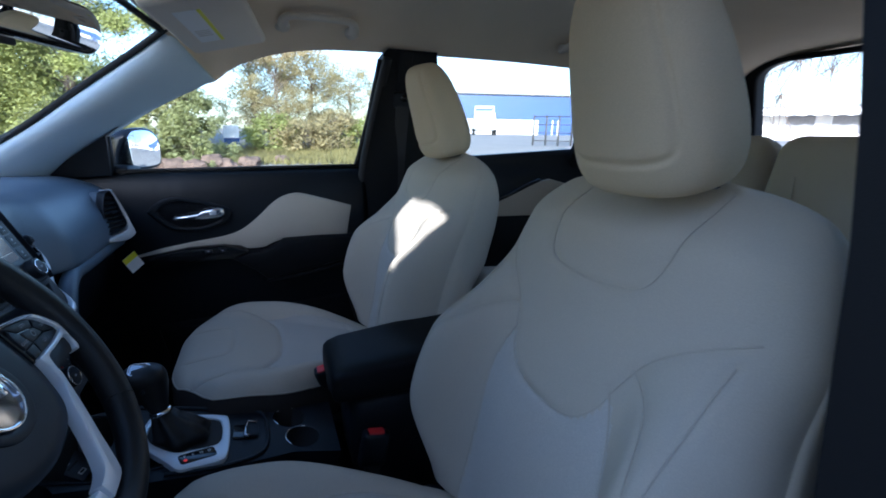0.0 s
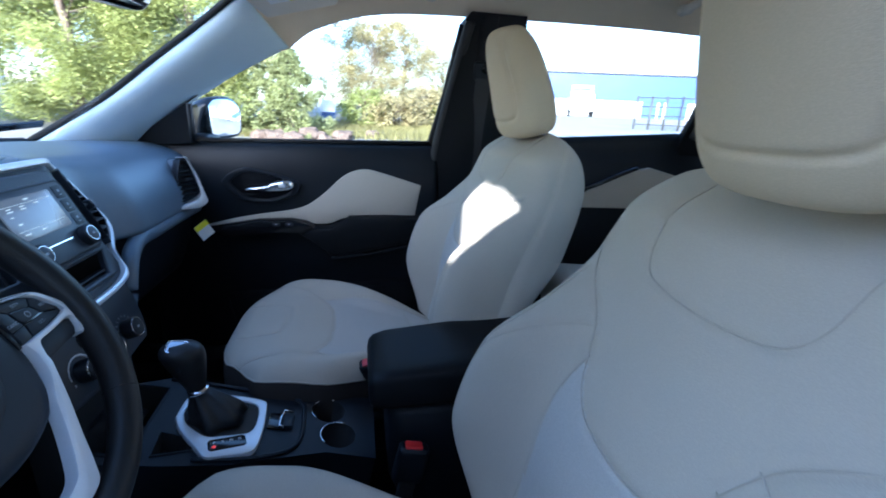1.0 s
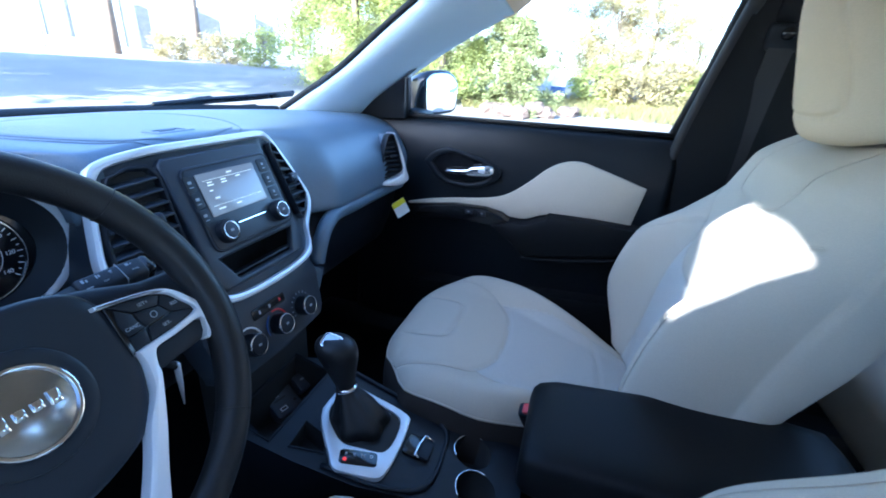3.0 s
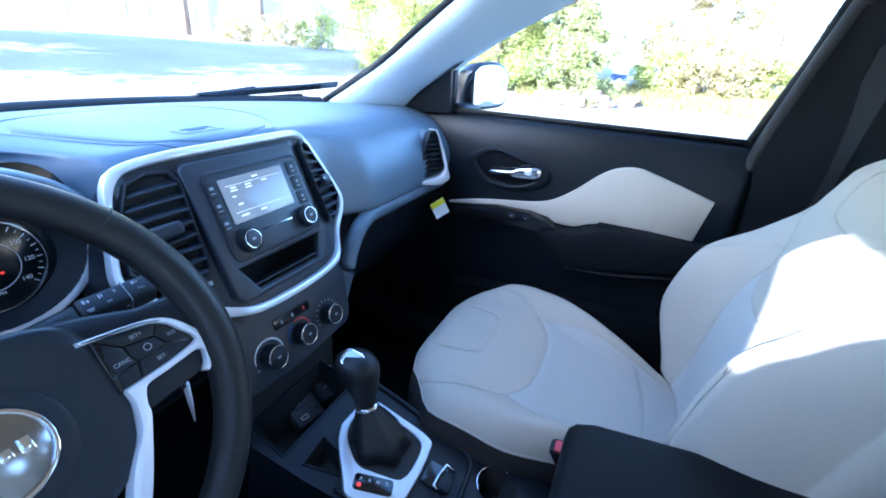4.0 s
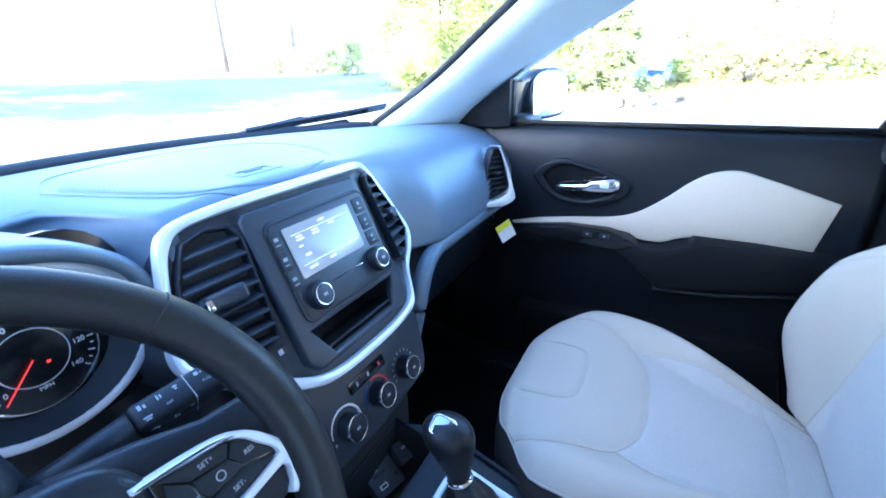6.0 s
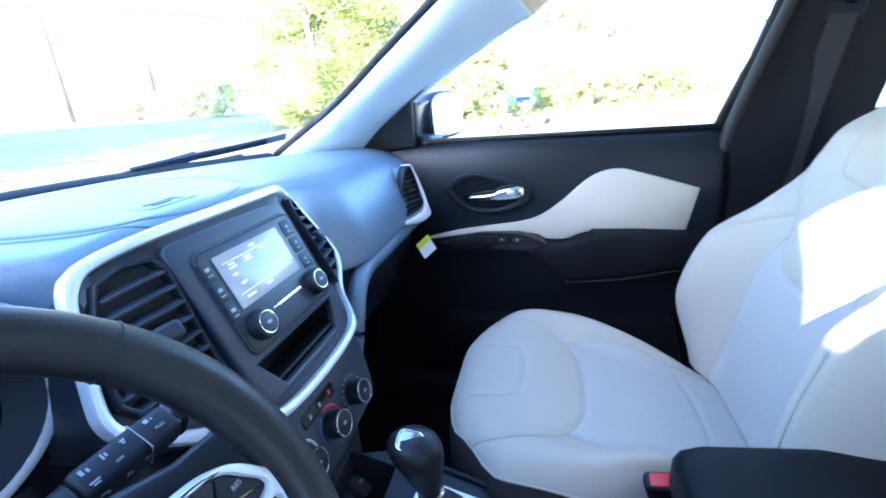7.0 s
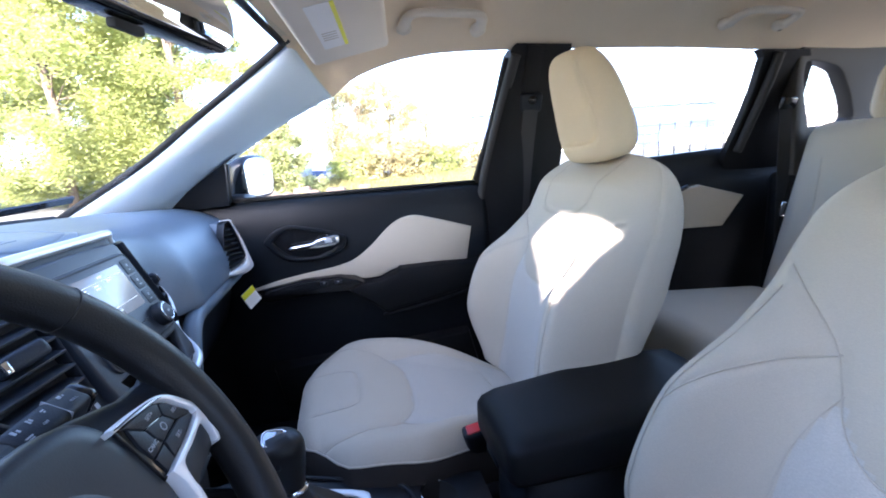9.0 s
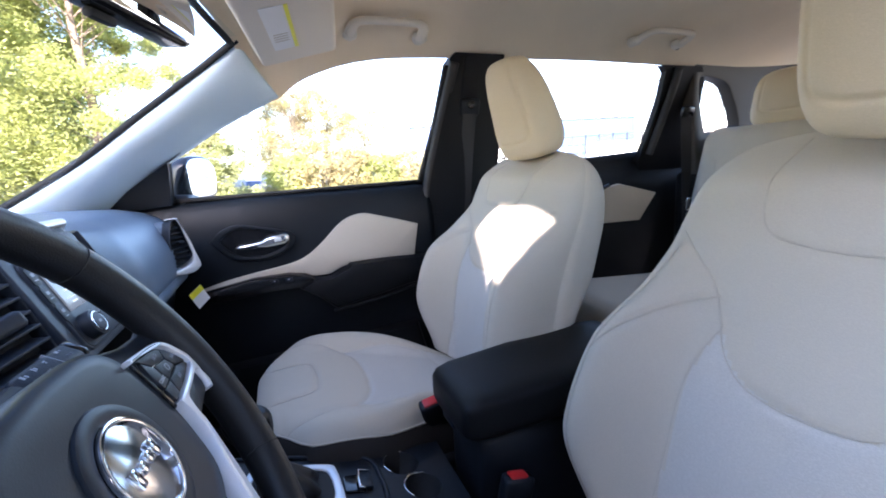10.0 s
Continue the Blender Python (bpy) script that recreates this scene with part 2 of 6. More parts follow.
def prism(outline, depth, r=0.003, seg=2, hole=None):
    """A plate in the xy plane with that outline, from z = 0 down to -depth, its upper edge rounded; hole: an outline of as many points cut through."""
    bm = bmesh.new()
    if hole is None:
        f = bm.faces.new([bm.verts.new((x, y, 0)) for x, y in outline])
        e = bmesh.ops.extrude_face_region(bm, geom=[f])
        bmesh.ops.translate(bm, vec=(0, 0, -depth), verts=[v for v in e["geom"] if isinstance(v, bmesh.types.BMVert)])
    else:
        n = len(outline)
        a, b, c, d = ([bm.verts.new((x, y, z)) for x, y in o] for o, z in ((outline, 0), (hole, 0), (outline, -depth), (hole, -depth)))
        for i in range(n):
            j = (i + 1) % n
            for q in ((a[i], a[j], b[j], b[i]), (c[j], c[i], d[i], d[j]), (a[j], a[i], c[i], c[j]), (b[i], b[j], d[j], d[i])):
                bm.faces.new(q)
    bmesh.ops.recalc_face_normals(bm, faces=bm.faces)
    if r:
        top = [e for e in bm.edges if all(abs(v.co.z) < 1e-6 for v in e.verts) and len(e.link_faces) == 2 and abs(e.link_faces[0].normal.dot(e.link_faces[1].normal)) < 0.5]
        bmesh.ops.bevel(bm, geom=top, offset=r, segments=seg, profile=0.5, affect="EDGES")
    return fix(bm, 40)


def disc(r, depth, bevel=0.002, n=32):
    return prism([(r * math.cos(2 * math.pi * i / n), r * math.sin(2 * math.pi * i / n)) for i in range(n)], depth, bevel)


def annulus(r0, r1, depth, bevel=0.001, n=40):
    c = [(math.cos(2 * math.pi * i / n), math.sin(2 * math.pi * i / n)) for i in range(n)]
    return prism([(r1 * x, r1 * y) for x, y in c], depth, bevel, hole=[(r0 * x, r0 * y) for x, y in c])


def rrect(w, h, r, n=5, cx=0, cy=0):
    o = []
    for k, (sx, sy) in enumerate(((1, 1), (-1, 1), (-1, -1), (1, -1))):
        for i in range(n + 1):
            a = math.pi / 2 * (k + i / n)
            o.append((cx + sx * (w / 2 - r) + r * math.cos(a), cy + sy * (h / 2 - r) + r * math.sin(a)))
    return o


def letters(text, size, material, parent, m, name="lettering", depth=0.0003):
    c = bpy.data.curves.new("t", "FONT")
    c.body, c.size, c.extrude, c.align_x, c.align_y = text, size, depth, "CENTER", "CENTER"
    tmp = bpy.data.objects.new("t", c)
    me = bpy.data.meshes.new_from_object(tmp)
    bpy.data.objects.remove(tmp)
    return part(name, me, material, parent, m=m)


def interp(v, table):
    """Value at v on a smooth curve through the table's points that never overshoots."""
    if v <= table[0][0]:
        return table[0][1]
    if v >= table[-1][0]:
        return table[-1][1]
    i = next(k for k in range(len(table) - 1) if v <= table[k + 1][0])
    slope = lambda k: (table[k + 1][1] - table[k][1]) / (table[k + 1][0] - table[k][0])
    def tangent(k):
        if k == 0:
            return slope(0)
        if k == len(table) - 1:
            return slope(k - 1)
        a, b = slope(k - 1), slope(k)
        return 2 * a * b / (a + b) if a * b > 0 else 0.0
    h = table[i + 1][0] - table[i][0]
    t = (v - table[i][0]) / h
    return (2 * t ** 3 - 3 * t * t + 1) * table[i][1] + (t ** 3 - 2 * t * t + t) * h * tangent(i) + (3 * t * t - 2 * t ** 3) * table[i + 1][1] + (t ** 3 - t * t) * h * tangent(i + 1)


def groove(px, py, lines, w, d):
    """Depth of the nearest seam at the points (px, py); lines: lists of points."""
    best = np.full(px.shape, 9.0)
    for line in lines:
        for (ax, ay), (bx, by) in zip(line, line[1:]):
            lx, ly = bx - ax, by - ay
            t = np.clip(((px - ax) * lx + (py - ay) * ly) / (lx * lx + ly * ly + 1e-12), 0, 1)
            best = np.minimum(best, np.hypot(px - ax - t * lx, py - ay - t * ly))
    return d * np.exp(-(best / w) ** 2)


def flat_curve(points, n=8):
    return [(v.x, v.y) for v in curve([(x, y, 0) for x, y in points], n)]


def both_ways(points):
    """The points and their mirror image as one line."""
    return [(-x, y) for x, y in points] + points[-2::-1]


def both(points):
    return [points, [(-x, y) for x, y in points]]


# ---- front seats ----
BACK_FOOT, BACK_TOP = Vector((0, -0.258, 0.60)), Vector((0, -0.469, 1.205))
BACK_UP = (BACK_TOP - BACK_FOOT).normalized()
BACK_OUT = Vector((0, BACK_UP.z, -BACK_UP.y))
BACK_LEN = (BACK_TOP - BACK_FOOT).length
BACK_W = [(0, 0.250), (0.2, 0.294), (0.38, 0.282), (0.52, 0.265), (0.64, 0.253), (0.74, 0.250), (0.82, 0.241), (0.90, 0.224), (0.96, 0.192), (0.985, 0.150), (1.0, 0.09)]
BACK_BOLSTER = [(0, 0.056), (0.25, 0.147), (0.45, 0.133), (0.62, 0.050), (0.76, 0.0), (0.9, 0.004)]
BACK_FRONT = [(0, 0.022), (0.5, 0.088), (0.85, 0.077), (0.95, 0.034), (1.0, 0.006)]
BACK_REAR = [(0, 0.085), (0.3, 0.058), (0.6, 0.130), (0.82, 0.117), (0.93, 0.082), (1.0, 0.012)]
BACK_SEAMS = [flat_curve(l, 10) for l in
              both([(0.213, 0.480), (0.172, 0.452), (0.130, 0.415), (0.108, 0.376), (0.091, 0.335), (0.064, 0.307), (0.03, 0.297), (0, 0.295)])
              + both([(0.100, 0.364), (0.118, 0.322), (0.130, 0.272), (0.137, 0.19), (0.146, 0.10), (0.152, 0.0)])
              + both([(0.116, 0.400), (0.155, 0.376), (0.184, 0.345), (0.208, 0.308), (0.224, 0.280)])
              + both([(interp(0.04 + 0.0605 * k, BACK_W) * 0.82, (0.04 + 0.0605 * k) * BACK_LEN) for k in range(12)])
              + both([(0.104, 0.625), (0.106, 0.585), (0.104, 0.545), (0.097, 0.508), (0.078, 0.485), (0.04, 0.477), (0, 0.474)])]


def back_front(x, s):
    """The seatback's front at x across and s up its slope."""
    v = s / BACK_LEN
    a, bf, bo = interp(v, BACK_W), interp(v, BACK_FRONT), interp(v, BACK_BOLSTER)
    r = min(abs(x) / a, 0.999)
    side = (1 - r ** 3.4) ** (1 / 2.6)
    k = min(max((r - 0.44) / 0.44, 0), 1)
    return BACK_FOOT + BACK_UP * s + BACK_OUT * ((bf + bo * k * k * (3 - 2 * k)) * side) + Vector((x, 0, 0))


def backrest_mesh():
    nv, nu = 190, 240
    verts = []
    for i in range(nv + 1):
        v = i / nv
        s = v * BACK_LEN
        a, bb = interp(v, BACK_W), interp(v, BACK_REAR)
        for j in range(nu):
            th = 2 * math.pi * j / nu
            c, si = math.cos(th), math.sin(th)
            x = a * math.copysign(abs(c) ** 0.62, c)
            if si >= 0:
                p = back_front(x, s)
            else:
                p = BACK_FOOT + BACK_UP * s + BACK_OUT * (-bb * abs(si) ** 0.75) + Vector((x, 0, 0))
            verts.append((p, x, s, si))
    px, py = np.array([q[1] for q in verts]), np.array([q[2] for q in verts])
    g = groove(px, py, BACK_SEAMS, 0.0055, 0.0032) * np.array([min(max((q[3] - 0.15) / 0.2, 0), 1) for q in verts])
    pts = [q[0] - BACK_OUT * float(d) for q, d in zip(verts, g)]
    rings = [pts[i * nu:(i + 1) * nu] for i in range(nv + 1)]
    me = mesh(*loft(rings))
    u_line, side_line = sorted(BACK_SEAMS[0]), sorted((y, x) for x, y in BACK_SEAMS[2])
    for f in me.polygons:
        if f.index >= nv * nu:
            continue
        i, j = divmod(f.index, nu)
        q = verts[i * nu + j]
        ax, sy = abs(q[1]), q[2]
        if q[3] > 0.1 and ax < interp(sy, side_line) and sy < interp(ax, u_line):
            f.material_index = 1
    return me


CUSH_SEAMS = [flat_curve(l, 10) for l in
              both([(0.088, 0.325), (0.088, 0.27), (0.083, 0.228), (0.068, 0.206), (0.03, 0.199), (0, 0.198)])
              + both([(0.206, 0.272), (0.198, 0.215), (0.175, 0.155), (0.145, 0.118), (0.095, 0.089), (0.04, 0.081), (0, 0.080)])
              + both([(0.148, 0.120), (0.163, 0.05), (0.158, -0.02), (0.146, -0.10), (0.135, -0.25)])
              + both([(0.140, -0.118), (0.09, -0.132), (0.05, -0.138), (0, -0.140)])]


def cush_half(y):
    return interp(y, [(-0.26, 0.192), (-0.05, 0.225), (0.12, 0.287), (0.22, 0.288), (0.29, 0.220), (0.33, 0.138), (0.352, 0.0)])


def cush_top(x, y):
    a = max(cush_half(y), 0.001)
    r = min(abs(x) / a, 1)
    k = min(max((r - 0.50) / 0.35, 0), 1)
    z = interp(y, [(-0.26, 0.589), (-0.1, 0.639), (0.1, 0.685), (0.22, 0.707), (0.29, 0.702), (0.33, 0.684), (0.352, 0.593)])
    bol = interp(y, [(-0.2, 0.0085), (0.0, 0.060), (0.15, 0.041), (0.28, 0.0)])
    edge = interp(y, [(0.0, 0.06), (0.35, 0.065)]) + bol
    return z + bol * k * k * (3 - 2 * k) - edge * (1 - (1 - r ** 6) ** 0.5)


def rim_z(y):
    """Height of the piping round the cushion."""
    return interp(y, [(-0.26, 0.577), (-0.1, 0.632), (0.05, 0.670), (0.2, 0.694), (0.28, 0.689), (0.325, 0.6742), (0.352, 0.6740)])


def cush_rim(y):
    """How far across the top falls to the piping's height."""
    lo, hi, z = 0.0, 1.0, rim_z(y)
    if cush_top(0, y) <= z:
        return 0.0
    for _ in range(24):
        m = (lo + hi) / 2
        lo, hi = (m, hi) if cush_top(m * cush_half(y), y) > z else (lo, m)
    return lo


def cushion_mesh():
    ny, nu = 150, 180
    rings, flatp = [], []
    for i in range(ny + 1):
        t = i / ny
        y = -0.26 + 0.6115 * (1 - (1 - t) ** 1.6)
        a = max(cush_half(y), 0.004)
        for j in range(nu + 1):
            u = -1 + 2 * j / nu
            u = math.copysign(1 - (1 - abs(u)) ** 1.5, u)
            flatp.append((a * u, y, cush_top(a * u, y)))
    px, py = np.array([p[0] for p in flatp]), np.array([p[1] for p in flatp])
    half = np.array([max(cush_half(p[1]), 0.004) for p in flatp])
    g = groove(px, py, CUSH_SEAMS, 0.0055, 0.0034) * np.clip((0.93 - np.abs(px) / half) / 0.1, 0, 1) * np.clip((0.318 - py) / 0.02, 0, 1)
    for i in range(ny + 1):
        row = flatp[i * (nu + 1):(i + 1) * (nu + 1)]
        d = g[i * (nu + 1):(i + 1) * (nu + 1)]
        top = [Vector((p[0], p[1], p[2] - float(q))) for p, q in zip(row, d)]
        l, r = top[0], top[-1]
        rings.append([Vector((l.x * 0.97, l.y * 0.985, 0.545)), Vector((l.x, l.y, 0.57))] + top + [Vector((r.x, r.y, 0.57)), Vector((r.x * 0.97, r.y * 0.985, 0.545))])
    me = mesh(*loft(rings))
    n = nu + 5
    front, side_line = sorted(CUSH_SEAMS[2]), sorted((y, x) for x, y in CUSH_SEAMS[4])
    for f in me.polygons:
        i, j = divmod(f.index, n)
        if i < ny and 2 <= j < nu + 2:
            x, y, z = flatp[i * (nu + 1) + j - 2]
            if f.center.z < rim_z(y) and (abs(x) > 0.6 * cush_half(y) or y > 0.3):
                f.material_index = 2
            elif abs(x) < interp(y, side_line) and y < interp(abs(x), front):
                f.material_index = 1
        else:
            f.material_index = 2
    return me


def headrest_mesh(h=0.250, w0=0.114, w1=0.075, d0=0.066, d1=0.050):
    """A pad on the origin, its front towards +y, that narrows upwards."""
    nv, nu = 100, 150
    rings = []
    for i in range(nv + 1):
        t = i / nv
        a = math.pi * (t - 0.5)
        z = h * (0.5 + 0.5 * math.copysign(abs(math.sin(a)) ** 0.62, math.sin(a)))
        cap = max(math.cos(a), 0.0) ** (0.36 if a < 0 else 0.46)
        w, d = (w0 + (w1 - w0) * (z / h) ** 1.5) * cap, (d0 + (d1 - d0) * z / h) * cap
        ring = []
        for j in range(nu):
            th = 2 * math.pi * j / nu
            c, s = math.cos(th), math.sin(th)
            x, y = w * math.copysign(abs(c) ** 0.75, c), d * math.copysign(abs(s) ** 0.7, s)
            ring.append(Vector((x, y + 0.02 * (z / h) ** 2 - 0.10 * x * x / w0, max(z, 0))))
        rings.append(ring)
    seam = np.array([[p.x, p.z] for r in rings for p in r])
    line = [flat_curve(both_ways([(0.048, 0.26), (0.070, 0.16), (0.080, 0.095), (0.078, 0.060), (0.055, 0.048), (0, 0.046)]), 8)]
    g = groove(seam[:, 0], seam[:, 1], line, 0.0038, 0.0045)
    k = 0
    for r in rings:
        for p in r:
            if p.y > 0:
                p.y -= float(g[k])
            k += 1
    return mesh(*loft(rings))


def stitch(lines, place, r=0.0008):
    out = []
    for l in lines:
        out.append(tube([place(x, y) for x, y in l], r, 5))
    return out


def front_seat(m):
    seat = thing("front_seat", "cream cloth car seat with bolstered cushion and tall headrest", "seat", group="front seats")
    c = part("cushion", cushion_mesh(), [FABRIC, INSERT, SIDECLOTH], seat, m=pose(0, -0.028, 0))
    for me in stitch(CUSH_SEAMS, lambda x, y: (x, y, cush_top(x, y) - 0.0022)):
        part("seam", me, THREAD, c)
    front = next(k / 4000 for k in range(1300, 1420) if cush_top(0, k / 4000) < 0.6742)
    ys = [-0.25 + 0.02 * k for k in range(29)] + [front - d for d in (0.022, 0.014, 0.008, 0.004, 0.0015, 0.0003)]
    edge = [(cush_rim(y) * cush_half(y) * sx, y, rim_z(y) + 0.0005) for sx, row in ((-1, ys), (1, ys[::-1])) for y in row]
    part("piping", tube(edge, 0.002, 6), THREAD, c)
    b = part("backrest", backrest_mesh(), [FABRIC, INSERT], seat)
    for me in stitch(BACK_SEAMS, lambda x, s: back_front(x, s) - BACK_OUT * 0.0020):
        part("seam", me, THREAD, b)
    h = part("headrest", headrest_mesh(), HEADCLOTH, seat, m=pose(-0.024, -0.428, 1.196, -13.5, 0, 0))
    for sx in (-1, 1):
        part("headrest_post", tube([(-0.024 + sx * 0.050, -0.470, 1.12), (-0.024 + sx * 0.050, -0.445, 1.26)], 0.006, 10), CHROME, seat)
        part("side_shield", rbox(0.03, 0.42, 0.10, 0.012, 3, (sx * 0.235, -0.02, 0.52)), DARK, seat, "black plastic seat side shield")
        part("seat_rail", rbox(0.04, 0.55, 0.05, 0.005, 2, (sx * 0.19, 0.0, 0.39)), RUBBER, seat, "black steel seat rail")
        part("riser", rbox(0.03, 0.40, 0.12, 0.006, 2, (sx * 0.20, 0.0, 0.46)), RUBBER, seat)
    seat.matrix_world = m
    return seat


passenger = front_seat(pose(0.340, 0, 0))
driver = copy_thing(passenger, pose(-0.425, 0.007, -0.004))
for c in driver.children:
    if c.name.startswith("headrest."):
        c.location.y += 0.030


# ---- body shell ----
def side_x(z):
    """Half the cabin's width at the windows' height."""
    return 0.755 - (z - 1.13) * 0.42 if z > 1.13 else 0.755


def wall_plate(name, outline, thick, material, sgn=1, holes=(), off=0.0, label=""):
    """A plate on the slanting side of the cabin, outline in y and z."""
    v0 = [(sgn * (side_x(z) + off), y, z) for y, z in outline]
    v1 = [(sgn * (side_x(z) + off + thick), y, z) for y, z in outline]
    n = len(outline)
    bm = bmesh.new()
    a, b = [bm.verts.new(v) for v in v0], [bm.verts.new(v) for v in v1]
    bm.faces.new(a)
    bm.faces.new(b[::-1])
    for i in range(n):
        bm.faces.new((a[i], b[i], b[(i + 1) % n], a[(i + 1) % n]))
    return fix(bm, 35)


floor = tagged(part("floor", rbox(1.5, 3.4, 0.06, 0.01, 1, (0, -0.5, 0.31)), CARPET), "charcoal carpet on the car floor", "floor", kind="structure")

# roof lining: middle and side edge of each cross profile, from the windscreen to the tailgate
LINER_ROWS = [((0.345, 1.535), (0.495, 0.265, 1.490)), ((0.30, 1.552), (0.575, 0.225, 1.435)), ((0.25, 1.568), (0.640, 0.190, 1.386)), ((0.15, 1.592), (0.618, 0.098, 1.442)),
              ((0.0, 1.615), (0.603, -0.049, 1.486)), ((-0.25, 1.630), (0.600, -0.26, 1.503)), ((-0.8, 1.635), (0.595, -0.8, 1.512)), ((-1.2, 1.630), (0.592, -1.2, 1.508)),
              ((-1.7, 1.622), (0.58, -1.7, 1.515)), ((-2.10, 1.612), (0.55, -2.10, 1.545))]
mids, ends = curve([(0, *a) for a, b in LINER_ROWS], 6), curve([b for a, b in LINER_ROWS], 6)
rows = []
for a, e in zip(mids, ends):
    row = []
    for j in range(65):
        u = math.sin(math.pi / 2 * (-1 + 2 * j / 64))
        k = abs(u) ** 6
        row.append(Vector((e.x * u, a.y + (e.y - a.y) * u * u, a.z - 0.012 * u * u + (e.z - a.z + 0.012) * k)))
    rows.append(row)
liner = part("ceiling", mesh(*loft(rows, closed=False)), LINER)
liner.modifiers.new("thick", "SOLIDIFY").thickness = 0.012
tagged(liner, "cream cloth headliner of the car roof", "ceiling", kind="structure")
roof = part("roof", mesh([(p.x * 1.09, p.y, p.z + 0.035) for r in rows for p in r], loft(rows, closed=False)[1]), PAINT)
tagged(roof, "pale painted car roof skin", "roof", kind="structure")

FRONT_WIN = [(0.492, 1.126), (-0.256, 1.138), (-0.29, 1.30), (-0.317, 1.485), (-0.30, 1.498), (-0.264, 1.501), (-0.064, 1.482), (0.093, 1.436), (0.211, 1.381), (0.332, 1.303), (0.431, 1.226)]
REAR_WIN = [(-0.49, 1.158), (-1.188, 1.20), (-1.202, 1.24), (-1.20, 1.389), (-1.186, 1.485), (-1.147, 1.505), (-0.47, 1.508)]

for sgn in (1, -1):
    # pillars between roof rail and belt
    edge = curve([(0.612, 0.835, 1.118), (0.582, 0.632, 1.234), (0.553, 0.490, 1.332), (0.522, 0.350, 1.428), (0.497, 0.262, 1.490)], 8)
    low = curve([(0.752, 0.640, 1.095), (0.728, 0.543, 1.185), (0.694, 0.418, 1.263), (0.668, 0.317, 1.323), (0.640, 0.188, 1.388)], 8)
    edge += [edge[-1] + (edge[-1] - edge[-2]) * k for k in (0.8, 1.6)]
    low += [low[-1] + (low[-1] - low[-2]) * k for k in (0.8, 1.6)]
    rings = []
    for i, (p, q) in enumerate(zip(edge, low)):
        row = []
        flat = interp(i / (len(edge) - 1), [(0.55, 1.0), (0.94, 0.12), (1.0, -0.12)])
        for j in range(13):
            t = j / 12
            inward = Vector((-0.042, -0.026, 0.002)) * math.sin(math.pi * t ** 0.72) ** 0.8 * flat
            row.append(p.lerp(q, t) + inward)
        row += [q + Vector((0.04, 0.02, 0.01)), p + Vector((0.04, 0.004, -0.004))]
        rings.append([Vector((sgn * v.x, v.y, v.z)) for v in row])
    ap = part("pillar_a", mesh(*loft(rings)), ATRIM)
    tagged(ap, "pale grey plastic windscreen pillar trim with the sky's blue put into its colour", "pillar", kind="structure")
    pb = wall_plate("b", [(-0.262, 1.10), (-0.320, 1.497), (-0.335, 1.516), (-0.50, 1.516), (-0.525, 1.40), (-0.54, 1.10), (-0.52, 0.42), (-0.30, 0.42)], 0.06, PILLAR_DARK, sgn, off=-0.02)
    if sgn < 0:
        bm = bmesh.new()
        ring = [[bm.verts.new((-x, y, z)) for y, x, z in ((f, i, z), (f - 0.01, i + 0.07, z), (-0.56, i + 0.07, z), (-0.56, i, z))] for f, i, z in ((-0.30, 0.740, 0.40), (-0.30, 0.722, 0.996), (-0.30, 0.704, 1.184), (-0.30, 0.691, 1.271), (-0.302, 0.677, 1.341), (-0.312, 0.655, 1.54))]
        for a, c in zip(ring, ring[1:]):
            for k in range(4):
                bm.faces.new((a[k], a[(k + 1) % 4], c[(k + 1) % 4], c[k]))
        bm.faces.new(ring[0])
        bm.faces.new(ring[-1])
        pb = fix(bm, 30)
    b = part("pillar_b", pb, PILLAR_DARK)
    tagged(b, "charcoal plastic centre pillar beside the front seat", "pillar", kind="structure")
    c = part("pillar_c", wall_plate("c", [(-1.197, 1.16), (-1.203, 1.26), (-1.201, 1.39), (-1.187, 1.485), (-1.16, 1.506), (-1.36, 1.506), (-1.40, 1.46), (-1.45, 1.30), (-1.47, 1.12), (-1.22, 1.12)], 0.026, PILLAR_DARK, sgn, off=-0.02), PILLAR_DARK)
    tagged(c, "charcoal plastic rear pillar", "pillar", kind="structure")
    qw = [(-1.403, 1.262), (-1.368, 1.38), (-1.362, 1.455), (-1.39, 1.472), (-1.50, 1.452), (-1.545, 1.40), (-1.578, 1.337), (-1.578, 1.275)]
    qw = flat_curve(qw + qw[:1], 4)[:-1]
    frame_q = [(-1.36, 1.10), (-1.33, 1.38), (-1.33, 1.545), (-1.40, 1.57), (-1.60, 1.56), (-2.11, 1.56), (-2.11, 1.337), (-2.11, 1.10)]
    frame_q = [(a[0] + (b[0] - a[0]) * k / 4, a[1] + (b[1] - a[1]) * k / 4) for a, b in zip(frame_q, frame_q[1:] + frame_q[:1]) for k in range(4)]
    me = prism([(-sgn * y, z) for y, z in frame_q], 0.05, 0.008, hole=[(-sgn * y, z) for y, z in qw])
    me.transform(Matrix(((0, 0, -sgn, sgn * 0.585), (-sgn, 0, 0, 0), (0, 1, 0, 0), (0, 0, 0, 1))))
    d = part("pillar_d", me, QTRIM)
    tagged(d, "charcoal plastic trim round the cargo side window", "pillar", kind="structure")
    lowq = part("cargo_wall", rbox(0.08, 1.0, 0.75, 0.03, 3, (sgn * 0.64, -1.85, 0.74)), PILLAR_DARK)
    tagged(lowq, "charcoal plastic cargo side wall", "wall", kind="structure")
    sill = part("sill", rbox(0.16, 2.4, 0.14, 0.02, 2, (sgn * 0.72, -0.4, 0.35)), DARK)
    tagged(sill, "black plastic door sill", "sill", kind="structure")

